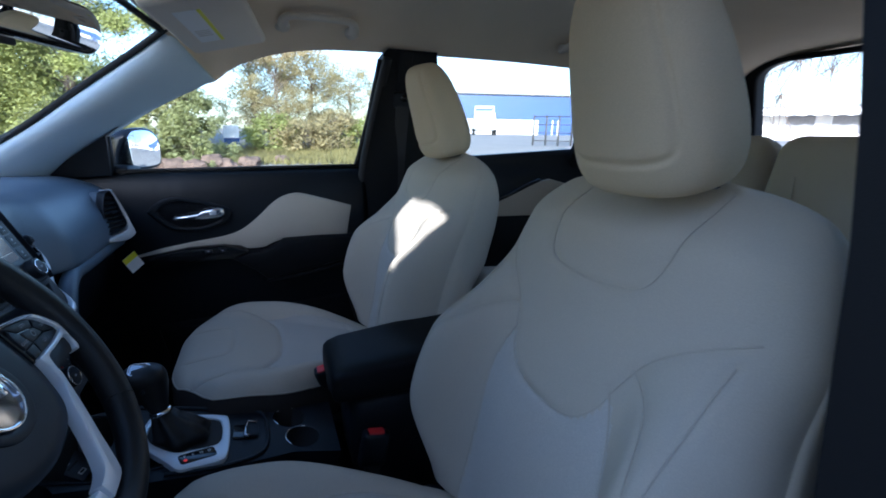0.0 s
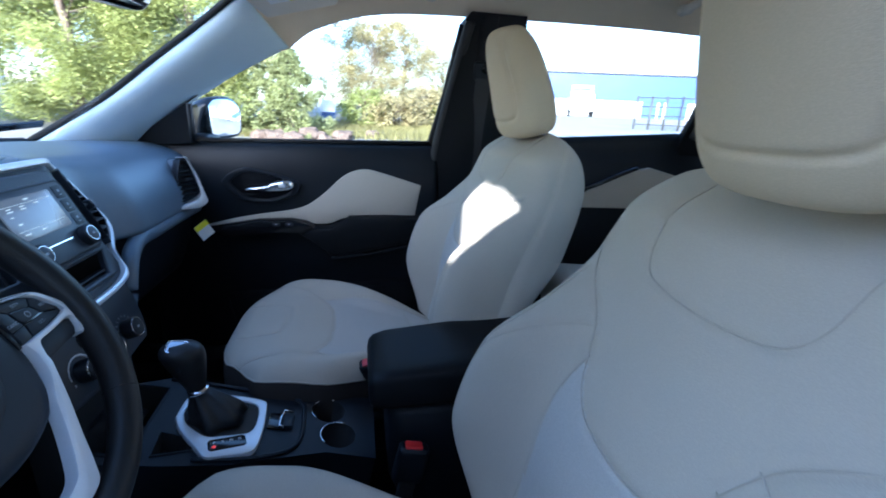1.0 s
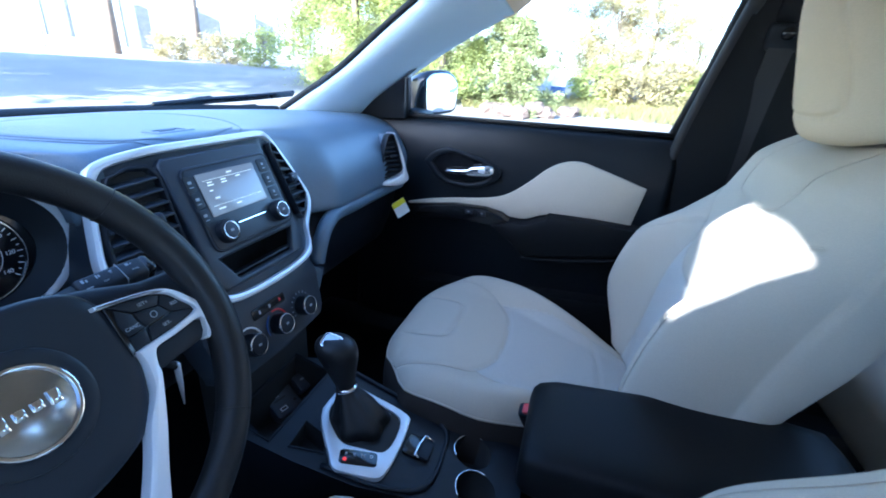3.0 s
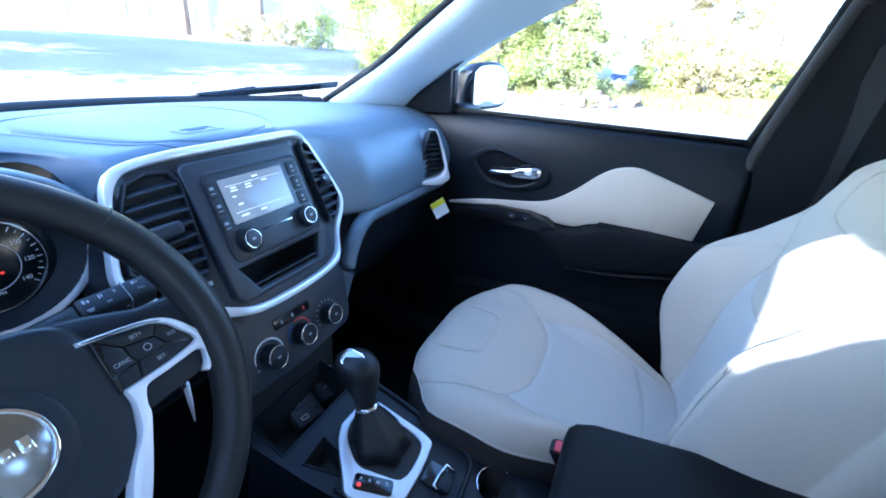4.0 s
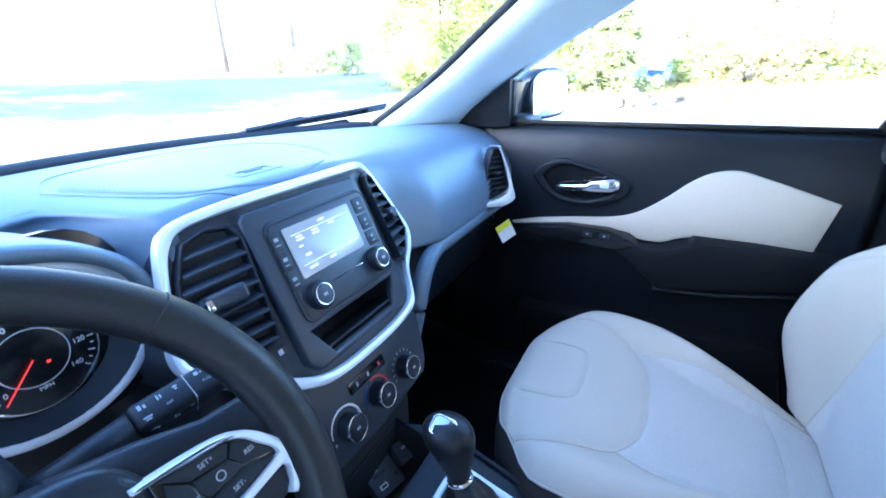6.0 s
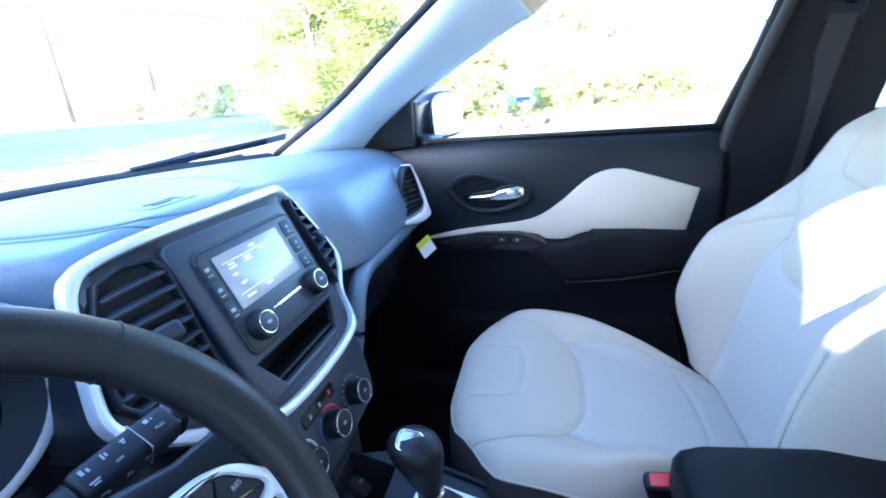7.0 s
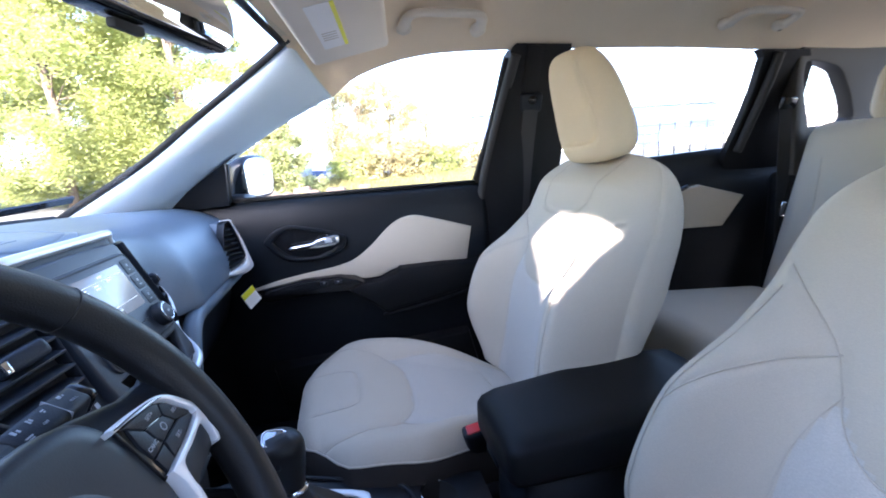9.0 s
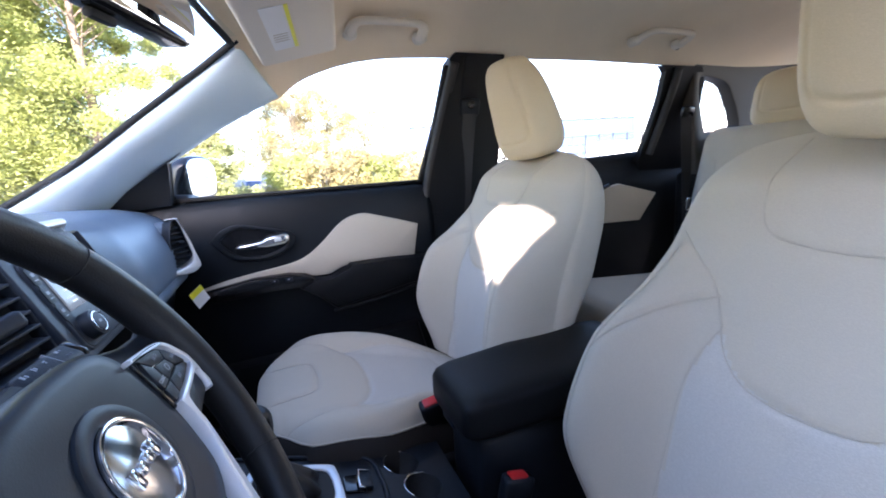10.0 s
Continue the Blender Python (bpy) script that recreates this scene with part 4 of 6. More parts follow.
CLIMATE = Matrix.Translation((0, 0.414, 0.832)) @ Matrix.Rotation(radians(90 - 17.7), 4, "X")
hv = part("climate_panel", prism(flat_curve([(-0.135, 0.09), (0, 0.075), (0.135, 0.09)], 6) + flat_curve([(0.142, 0.04), (0.130, -0.02), (0.115, -0.042)], 5) + flat_curve([(0.0, -0.050), (-0.115, -0.042), (-0.130, -0.02), (-0.142, 0.04)], 5), 0.05, 0.006), STACKSKIN, dash, "black climate control panel", m=CLIMATE)
disp = part("display_strip", prism(rrect(0.080, 0.018, 0.004, cx=-0.006, cy=0.036), 0.003, 0.001), GLOSS, hv, m=up(0.002))
for x, mt in ((-0.030, INKGREY), (-0.006, INKGREY), (0.020, RED)):
    part("display_mark", rbox(0.0035, 0.006, 0.0004, 0, 1, (x, 0.036, 0.0004)), mt, disp)
for x in (-0.069, 0, 0.069):
    k = part("knob", disc(0.0188, 0.020, 0.002), DARK, hv, m=Matrix.Translation((x, -0.002, 0.020)))
    part("knob_ring", annulus(0.0162, 0.0178, 0.002, 0.0005), CHROME, k, m=up(0.0012))
    part("knob_cap", disc(0.0158, 0.002, 0.0008, 24), DARK, k, m=up(0.0015))
    part("knob_mark", rbox(0.006, 0.0035, 0.0004, 0, 1, (0, 0, 0.0018)), INKGREY, k)
    part("knob_pointer", rbox(0.008, 0.0016, 0.0005, 0, 1, (-0.016, 0.002, 0.0008)), INKGREY, k)
    n = 12
    arc = [(math.cos(math.radians(200 - 20 * q)), math.sin(math.radians(200 - 20 * q))) for q in range(n)]
    if x < 0:
        part("fan_arc", tube([(x + 0.0275 * c, -0.002 + 0.0275 * s2, 0.0005) for c, s2 in arc[1:11]], [0.0007 + 0.00017 * q for q in range(10)], 6), WHITE, hv)
        for q in (0, 11):
            part("dial_tick", rbox(0.003, 0.004, 0.0004, 0, 1, (x + 0.0275 * arc[q][0], -0.002 + 0.0275 * arc[q][1], 0.0006)), INKGREY, hv)
    elif x:
        for q, (c, s2) in enumerate(arc):
            part("dial_tick", rbox(0.0022 if q % 2 else 0.0014, 0.0042, 0.0004, 0, 1), INKGREY, hv, m=Matrix.Translation((x + 0.0265 * c, -0.002 + 0.0265 * s2, 0.0006)) @ Matrix.Rotation(math.atan2(s2, c) - math.pi / 2, 4, "Z"))
    else:
        part("warm_arc", tube([(x + 0.026 * c, -0.002 + 0.026 * s2, 0.0005) for c, s2 in arc[5:]], 0.0016, 6), RED, hv)
        part("cold_arc", tube([(x + 0.026 * c, -0.002 + 0.026 * s2, 0.0005) for c, s2 in arc[:5]], 0.0014, 6), BLUE, hv)

# end vents with their silver trim
MOUTH = flat_curve([(-0.016, 0.062), (0.0, 0.067), (0.010, 0.040), (0.020, 0.0), (0.024, -0.025), (0.0, -0.038), (-0.036, -0.042), (-0.036, -0.008), (-0.028, 0.03), (-0.016, 0.062)], 3)[:-1]
VTRIM = flat_curve([(-0.002, 0.075), (0.007, 0.070), (0.020, 0.040), (0.032, 0.005), (0.040, -0.026), (0.047, -0.053), (0.040, -0.063), (0.016, -0.071), (-0.02, -0.069), (-0.048, -0.065)], 3) + flat_curve([(-0.045, -0.056), (0.0, -0.050), (0.022, -0.041), (0.028, -0.025), (0.024, 0.0), (0.013, 0.04), (0.0, 0.071)], 3)
for sx in (1, -1):
    flip = lambda o: [(sx * x, y) for x, y in (o[::-1] if sx > 0 else o)]
    V = Matrix.Translation((sx * 0.567, 0.448, 1.02)) @ Matrix.Rotation(radians(-sx * 30.5), 4, "Z") @ Matrix.Rotation(radians(84), 4, "X")
    v = part("side_vent", prism(flip(MOUTH), 0.03, 0.0), RUBBER, dash, m=V @ up(-0.012))
    part("vent_pod", prism(flip([(-0.004 + (x + 0.004) * 1.16, y * 1.10 - 0.004) for x, y in MOUTH]), 0.12, 0.004), SOFT, v, m=up(-0.010))
    for q in range(8):
        y = 0.052 - 0.0125 * q
        x0 = interp(y, [(-0.042, -0.037), (0.0, -0.035), (0.03, -0.028), (0.062, -0.016)])
        x1 = interp(y, [(-0.038, 0.0), (-0.025, 0.023), (0.0, 0.019), (0.04, 0.009), (0.065, 0.0)])
        part("slat", rbox(x1 - x0, 0.0028, 0.014, 0.001, 1), DARK, v, m=Matrix.Translation((sx * (x0 + x1) / 2, y, 0.004)) @ Matrix.Rotation(radians(30), 4, "X"))
    part("vent_tab", rbox(0.014, 0.008, 0.014, 0.003, 2, (sx * -0.006, 0.012, 0.012)), DARK, v)
    part("vent_rim", prism(flip([(-0.006 + (x + 0.006) * 1.14, 0.008 + (y - 0.008) * 1.07) for x, y in MOUTH]), 0.024, 0.002, hole=flip(MOUTH)), DARK, v, m=up(0.012))
    part("vent_trim", prism(flip(VTRIM), 0.035, 0.004), SILVER, v, "silver vent trim", m=up(0.015))

# leaflet tucked by the glovebox
tag_ = thing("paper_tag", "white paper tag with yellow head hanging by the glovebox", "tag", pose(0.578, 0.430, 0.882, 90, -28, -42))
part("tag_sheet", rbox(0.042, 0.050, 0.0012, 0.0004, 1), PAPER, tag_)
part("tag_head", rbox(0.042, 0.017, 0.0006, 0.0, 1, (0, 0.0165, 0.0010)), YELLOW, tag_)

# ---- instrument cluster and steering wheel ----
CLUSTER = Matrix.Translation((-0.395, 0.578, 1.040)) @ Matrix.Rotation(radians(90 - 6), 4, "X")
rows = []
for d, g in ((0.0, 1.0), (0.008, 1.025), (0.03, 1.02), (0.10, 0.98), (0.20, 0.9)):
    rows.append([Vector((-0.395 + 0.200 * g * math.copysign(abs(math.cos(t)) ** 0.7, math.cos(t)), 0.535 + d, 1.040 + 0.099 * g * math.copysign(abs(math.sin(t)) ** 0.8, math.sin(t)))) for t in (math.pi * (0.02 + 0.96 * k / 40) for k in range(41))])
hood = part("cluster_hood", mesh(*loft(rows, closed=False)), SOFT, dash)
hood.modifiers.new("t", "SOLIDIFY").thickness = 0.012
cl = part("cluster_face", prism(rrect(0.42, 0.19, 0.05), 0.01, 0.0), GLOSS, dash, m=CLUSTER)
for x in (-0.114, 0.114):
    part("dial_surround", annulus(0.082, 0.0935, 0.02, 0.004, 56), SILVER, cl, "silver ring round the dial", m=Matrix.Translation((x, -0.004, 0.022)) @ Matrix.Diagonal((1.04, 0.88, 1, 1)))
    part("dial_wall", mesh(*loft([[Vector((x + r * 1.04 * math.cos(2 * math.pi * k / 40), y0 + r * 0.88 * math.sin(2 * math.pi * k / 40), z)) for k in range(40)] for r, y0, z in ((0.083, -0.004, 0.020), (0.060, -0.008, 0.001))], caps=False)), DARK, cl)
    dial = part("dial", disc(0.073, 0.004, 0.001, 40), GLOSS, cl, m=Matrix.Translation((x, -0.010, 0.003)) @ Matrix.Scale(0.74, 4))
    part("dial_ring", annulus(0.067, 0.0695, 0.003, 0.0008), CHROME, dial, m=up(0.002))
    part("inner_ring", annulus(0.0365, 0.0375, 0.001, 0.0002), WHITE, dial, m=up(0.0008))
    for q in range(29):
        a = math.radians(220 - 260 * q / 28)
        part("tick", rbox(0.0075 if q % 2 == 0 else 0.004, 0.0012, 0.0004, 0, 1), WHITE, dial, m=Matrix.Translation((0.0605 * math.cos(a), 0.0605 * math.sin(a), 0.0004)) @ Matrix.Rotation(a, 4, "Z"))
    if x > 0:
        for q in range(8):
            a = math.radians(220 - 260 * q / 7)
            letters(str(20 * q), 0.0092, WHITE, dial, Matrix.Translation((0.0475 * math.cos(a), 0.0475 * math.sin(a), 0.0006)), "numeral")
        letters("MPH", 0.0075, WHITE, dial, Matrix.Translation((0.0, -0.042, 0.0006)))
        part("warning_lamp", rbox(0.0044, 0.0034, 0.0006, 0, 1, (0.012, -0.012, 0.0006)), LAMPRED, dial)
    a = math.radians(226)
    part("needle", rbox(0.056, 0.0016, 0.002, 0.0006, 1, (0.030, 0, 0)), LAMPRED, dial, "orange-red needle", m=Matrix.Translation((0, 0, 0.004)) @ Matrix.Rotation(a, 4, "Z"))

WHEEL = Matrix.Translation((-0.405, 0.31, 1.025)) @ Matrix.Rotation(radians(90 - 30), 4, "X")   # z towards the driver
wheel = thing("steering_wheel", "black leather steering wheel with silver spoke trim", "steering wheel")
wheel.matrix_world = WHEEL
n = 96
rim = part("rim", tube([(0.178 * math.cos(2 * math.pi * k / n), 0.178 * math.sin(2 * math.pi * k / n), 0) for k in range(n)], [0.0165 + 0.0012 * math.cos(4 * math.pi * k / n) for k in range(n)], 16, closed=True), LEATHER, wheel)
for deg in (40, 140, -40, 220):
    a = math.radians(deg)
    c = Vector((0.178 * math.cos(a), 0.178 * math.sin(a), 0))
    part("rim_seam", tube([c + Vector((0.0168 * math.cos(t) * math.cos(a), 0.0168 * math.cos(t) * math.sin(a), 0.0168 * math.sin(t))) for t in (2 * math.pi * k / 20 for k in range(20))], 0.0007, 5, closed=True), RUBBER, rim)
HUB = flat_curve([(0, 0.062), (0.052, 0.058), (0.077, 0.043), (0.088, 0.005), (0.081, -0.040), (0.060, -0.076), (0.0, -0.092), (-0.060, -0.076), (-0.081, -0.040), (-0.088, 0.005), (-0.077, 0.043), (-0.052, 0.058), (0, 0.062)], 6)[:-1]
hub = part("hub", mesh(*loft([[Vector((x * g, y * g, h)) for x, y in HUB] for g, h in ((1.0, -0.06), (1.03, -0.022), (1.04, -0.005), (1.02, 0.002), (0.97, 0.0055), (0.85, 0.006), (0.60, 0.0045), (0.3, 0.003), (0.03, 0.003))])), HUBSKIN, wheel, m=Matrix.Translation((0.006, 0, -0.008)))
em = part("emblem_well", annulus(0.033, 0.046, 0.006, 0.003), HUBSKIN, hub, m=Matrix.Translation((0.006, -0.012, 0.0065)))
em = part("emblem", disc(0.033, 0.006, 0.003), EMBLEM, hub, "round polished metal emblem", m=Matrix.Translation((0.006, -0.012, 0.0070)))
part("emblem_ring", annulus(0.030, 0.0335, 0.003, 0.001), CHROME, em, m=up(0.002))
for k, (x, h) in enumerate(((-0.016, 0.013), (-0.005, 0.008), (0.006, 0.008), (0.017, 0.012))):
    part("emblem_bar", rbox(0.007, h, 0.003, 0.0012, 2, (x, 0, 0.001)), CHROME, em)
for sx in (-1, 1):
    sp = part("spoke", mesh(*loft([[Vector((sx * x, y + w * math.cos(t), z + 0.014 * math.sin(t))) for t in (2 * math.pi * k / 16 for k in range(16))] for x, y, w, z in ((0.06, 0.010, 0.052, -0.034), (0.10, 0.006, 0.046, -0.026), (0.135, 0.004, 0.036, -0.020), (0.160, 0.002, 0.036, -0.016), (0.176, 0.002, 0.046, -0.008))])), DARK, wheel)
    side = lambda o: [(sx * x, y) for x, y in (o if sx < 0 else o[::-1])]
    pad_o = [(0.088, 0.034), (0.111, 0.0295), (0.129, 0.0265), (0.143, 0.0195), (0.151, 0.0085), (0.159, -0.003), (0.159, -0.010), (0.129, -0.0145), (0.108, -0.0155), (0.088, -0.017)]
    part("button_pad", prism(side(pad_o), 0.012, 0.0008), GLOSS, wheel, m=up(0.0000))
    trim = flat_curve([(0.080, 0.0350), (0.093, 0.0335), (0.111, 0.0312), (0.129, 0.0280), (0.141, 0.0238), (0.150, 0.0168), (0.158, 0.0065), (0.165, -0.005), (0.1672, -0.015), (0.1655, -0.025), (0.160, -0.035)], 3) + [(0.1545, -0.0395), (0.1510, -0.0365)] + flat_curve([(0.1560, -0.029), (0.1585, -0.0215), (0.1565, -0.0175), (0.151, -0.0165), (0.126, -0.0190), (0.109, -0.0200), (0.1035, -0.0240), (0.0995, -0.0345), (0.0985, -0.0420), (0.092, -0.056), (0.079, -0.082), (0.062, -0.112), (0.046, -0.142), (0.034, -0.155), (0.003, -0.158)], 3) \
        + flat_curve([(0.003, -0.139), (0.020, -0.136), (0.032, -0.128), (0.052, -0.100), (0.068, -0.073), (0.082, -0.056), (0.0875, -0.047), (0.0905, -0.036), (0.0920, -0.027), (0.0905, -0.0150)], 3) + flat_curve([(0.108, -0.0140), (0.129, -0.0128), (0.152, -0.0095)], 3) + flat_curve([(0.1572, -0.0075), (0.1560, -0.002), (0.149, 0.0075), (0.141, 0.0180), (0.127, 0.0248), (0.109, 0.0282), (0.080, 0.0315)], 3)
    part("spoke_trim", prism(side(trim), 0.014, 0.0022, 2), SILVER, wheel, "satin silver spoke trim", m=up(0.0050))
    for nm, c, quad in (("SET+", (0.117, 0.0200), [(0.090, 0.0292), (0.109, 0.0272), (0.127, 0.0238), (0.1335, 0.0205), (0.1285, 0.0128), (0.1055, 0.0168), (0.094, 0.0265)]),
                        ("RES", (0.142, 0.0080), [(0.1345, 0.0198), (0.140, 0.0172), (0.148, 0.0070), (0.1553, -0.0025), (0.1545, -0.0045), (0.1375, 0.0018), (0.1355, 0.0028), (0.1295, 0.0122)]),
                        ("CANC", (0.0990, 0.0050), [(0.0935, 0.0258), (0.1045, 0.0155), (0.1055, 0.0060), (0.1085, 0.0003), (0.0925, -0.0010), (0.0905, 0.0120)]),
                        ("SET-", (0.1265, -0.0062), [(0.1105, -0.0008), (0.1370, 0.0002), (0.1540, -0.0055), (0.1548, -0.0080), (0.129, -0.0120), (0.1070, -0.0132)]),
                        ("", (0.1205, 0.0070), [(0.1065, 0.0155), (0.1285, 0.0118), (0.1345, 0.0022), (0.1105, 0.0003), (0.1070, 0.0060)]),
                        ("-", (0.098, -0.008), [(0.0920, -0.0018), (0.1080, -0.0008), (0.1055, -0.0135), (0.0920, -0.0142)])):
        b = part("button", prism(side(quad), 0.008, 0.0009), DARK, wheel, m=up(0.0020))
        if nm == "":
            part("button_mark", annulus(0.0026, 0.0033, 0.0004, 0, 16), INKGREY, b, m=Matrix.Translation((sx * c[0], c[1], 0.0004)))
        elif nm != "-" and sx > 0:
            letters(nm, 0.0046, INKGREY, b, Matrix.Translation((c[0], c[1], 0.0003)))
        elif nm != "-":
            part("button_mark", rbox(0.008, 0.0025, 0.0004, 0, 1, (sx * c[0], c[1], 0.0003)), INKGREY, b)
    part("lower_button", prism(side([(0.1580, -0.0190), (0.1550, -0.0300), (0.1490, -0.0365), (0.117, -0.0390), (0.103, -0.0405), (0.0985, -0.0375), (0.1025, -0.0245), (0.1085, -0.0205), (0.126, -0.0195), (0.152, -0.0170)]), 0.012, 0.002), DARK, wheel, m=up(0.0005))

# pale sliver behind the wheel, drawn as a blade on an added stem
lever = thing("pale_sliver", "slim pale sliver below the steering column", "lever")
part("blade", tube([(-0.219, 0.383, 0.910), (-0.216, 0.387, 0.880), (-0.212, 0.393, 0.838)], [0.006, 0.0055, 0.0015], 8, flat=0.4), SILVER, lever)
part("stem", tube([(-0.219, 0.383, 0.905), (-0.245, 0.410, 0.935), (-0.27, 0.44, 0.96)], 0.005, 8), RUBBER, lever)

for sx in (1, -1):
    st = thing("column_stalk", "black column stalk with white symbols", "stalk", pose(-0.385, 0.405, 1.028, 0, 0, 0), group="column stalks")
    part("stalk_arm", tube([(sx * 0.03, 0.02, -0.012), (sx * 0.10, 0.004, 0.0)], [0.009, 0.012], 12), DARK, st)
    along = Vector((sx * 0.073, -0.011, 0.005)).normalized()
    face = Vector((0, -0.50, 0.866))
    face = (face - along * face.dot(along)).normalized()
    rows3 = Matrix((along * sx, face.cross(along * sx), face)).transposed().to_4x4()
    HEAD = Matrix.Translation((sx * 0.132, -0.001, 0.003)) @ rows3
    part("stalk_head", rbox(0.066, 0.024, 0.023, 0.0055, 3), DARK, st, m=HEAD)
    part("stalk_ring", rbox(0.0008, 0.0244, 0.0234, 0.0055, 3), INKGREY, st, m=HEAD @ Matrix.Translation((0.008 * sx, 0, 0)))
    part("stalk_tip", rbox(0.012, 0.0235, 0.0225, 0.0045, 3), GLOSS, st, m=HEAD @ Matrix.Translation((0.034 * sx, 0, 0)))
    for x, y, w, h in ((-0.0255, 0.006, 0.0022, 0.0042), (-0.0222, 0.005, 0.0016, 0.0030), (-0.024, -0.006, 0.006, 0.0012), (-0.024, -0.0085, 0.004, 0.0010), (-0.013, 0.006, 0.0012, 0.0044), (-0.0108, 0.006, 0.0012, 0.0030), (0.000, 0.007, 0.0030, 0.0012), (0.000, 0.0045, 0.0018, 0.0012), (0.0165, 0.007, 0.0030, 0.0030), (0.0200, 0.0065, 0.0014, 0.0014)):
        part("stalk_mark", rbox(w, h, 0.0006, 0, 1), INKGREY, st, m=HEAD @ Matrix.Translation((sx * x, y * 0.8, 0.0116)))
    for x, z, w, h in ((-0.024, 0.005, 0.0040, 0.0018), (-0.021, 0.002, 0.0016, 0.0026), (-0.009, 0.003, 0.0012, 0.0048), (-0.0065, 0.001, 0.0016, 0.0028), (0.004, 0.004, 0.0026, 0.0014)):
        part("stalk_mark", rbox(w, 0.0006, h, 0, 1), INKGREY, st, m=HEAD @ Matrix.Translation((sx * x, -0.0121, z * 0.8)))
    if sx > 0:
        letters("PULL", 0.0030, INKGREY, st, HEAD @ Matrix.Translation((0.0205, -0.003, 0.0116)))
        letters("OFF", 0.0028, INKGREY, st, HEAD @ Matrix.Translation((-0.008, -0.004, 0.0116)))
    part("stalk_base", rbox(0.09, 0.09, 0.09, 0.03, 3), DARK, st, m=pose(0, 0.05, -0.02)) if sx > 0 else None

# ---- centre console ----
con = thing("centre_console", "black plastic centre console with gear selector and armrest", "console")
CON = Matrix.Translation((0, 0.02, 0.634)) @ Matrix.Rotation(math.atan(0.2), 4, "X")     # its top: x right, y forward along the slope


def con_at(x, y, z=0.0):
    return CON @ Matrix.Translation((x, (y - 0.02) * 1.02, z))


TOPPLAN = [(0.095, 0.36), (0.092, 0.30), (0.080, 0.20), (0.066, 0.12), (0.075, 0.05), (0.09, -0.04), (-0.09, -0.04), (-0.082, 0.05), (-0.10, 0.12), (-0.122, 0.20), (-0.132, 0.30), (-0.135, 0.40), (-0.10, 0.43), (0.06, 0.43)]
CUPS = ((0.032, 0.052), (-0.036, 0.030))
POCKET = [(-0.060, 0.310), (-0.112, 0.305), (-0.096, 0.252), (-0.070, 0.265)]
TRAY = [(0.064, 0.424), (-0.112, 0.424), (-0.120, 0.338), (0.060, 0.340)]


def cup_loop(x, y, r=0.0335, n=32):
    return [(x + r * math.cos(2 * math.pi * k / n), (y - 0.02) * 1.02 + r * math.sin(2 * math.pi * k / n)) for k in range(n)]


def holed_plate(outline, holes, depth):
    """A plate with its top at z = 0, open wells through it, and straight sides."""
    loops = [outline] + list(holes)
    flat = [Vector((x, y, 0)) for lp in loops for x, y in lp]
    faces = [tuple(f) for f in geometry.tessellate_polygon([[Vector((x, y, 0)) for x, y in lp] for lp in loops])]
    n = len(flat)
    verts = flat + [Vector((v.x, v.y, -depth if k < len(outline) else -0.012)) for k, v in enumerate(flat)]
    k = 0
    for lp in loops:
        for q in range(len(lp)):
            a, b = k + q, k + (q + 1) % len(lp)
            faces.append((a, b, n + b, n + a))
        k += len(lp)
    bm = bmesh.new()
    vs = [bm.verts.new(v) for v in verts]
    for f in faces:
        bm.faces.new([vs[q] for q in f])
    return fix(bm, 30)


body = part("console_body", holed_plate([(x, (y - 0.02) * 1.02) for x, y in TOPPLAN], [cup_loop(*c) for c in CUPS] + [POCKET, TRAY], 0.33), DARK, con, m=CON)
for loop, nm, deep, rim_w in ((POCKET, "side_pocket", -0.035, 1.12), (TRAY, "front_tray", -0.088, 1.03)):
    cx, cy = sum(p[0] for p in loop) / 4, sum(p[1] for p in loop) / 4
    part(nm, mesh(*loft([[Vector((cx + (x - cx) * g, cy + (y - cy) * g, z)) for x, y in loop] for g, z in ((1.0, 0.001), (0.94, deep), (0.02, deep))], caps=False), smooth=False), RUBBER, con, m=CON)
    part("pocket_rim", prism([(cx + (x - cx) * rim_w, cy + (y - cy) * rim_w) for x, y in loop], 0.004, 0.002, 2, hole=loop), DARK, con, m=CON @ Matrix.Translation((0, 0, 0.003)))
ridge = [(0.088, 0.36), (0.084, 0.30), (0.072, 0.20), (0.055, 0.115), (0.0, 0.098), (-0.075, 0.105), (-0.108, 0.17), (-0.118, 0.26)]
part("console_ridge", tube([(x, (y - 0.02) * 1.02, 0.002) for x, y in flat_curve(ridge, 5)], 0.004, 8), DARK, body)
gate_o = flat_curve([(-0.028, 0.320), (0.020, 0.319), (0.046, 0.306), (0.045, 0.250), (0.038, 0.186), (0.018, 0.173), (-0.040, 0.168), (-0.085, 0.170), (-0.103, 0.181), (-0.116, 0.225), (-0.118, 0.246), (-0.100, 0.264), (-0.056, 0.305), (-0.028, 0.320)], 4)[:-1]
gate_i = flat_curve([(-0.016, 0.310), (0.014, 0.309), (0.033, 0.297), (0.032, 0.250), (0.025, 0.199), (0.006, 0.186), (-0.030, 0.183), (-0.050, 0.187), (-0.059, 0.197), (-0.068, 0.232), (-0.072, 0.250), (-0.066, 0.268), (-0.042, 0.298), (-0.016, 0.310)], 4)[:-1]
gate = part("gear_surround", prism(gate_o[::-1], 0.010, 0.003, hole=gate_i[::-1]), SILVER, con, "satin silver gear surround", m=CON @ Matrix.Translation((0, -0.02, 0.0105)))
part("gear_well", prism(gate_i[::-1], 0.006, 0.0), RUBBER, con, m=CON @ Matrix.Translation((0, -0.02, 0.0065)))
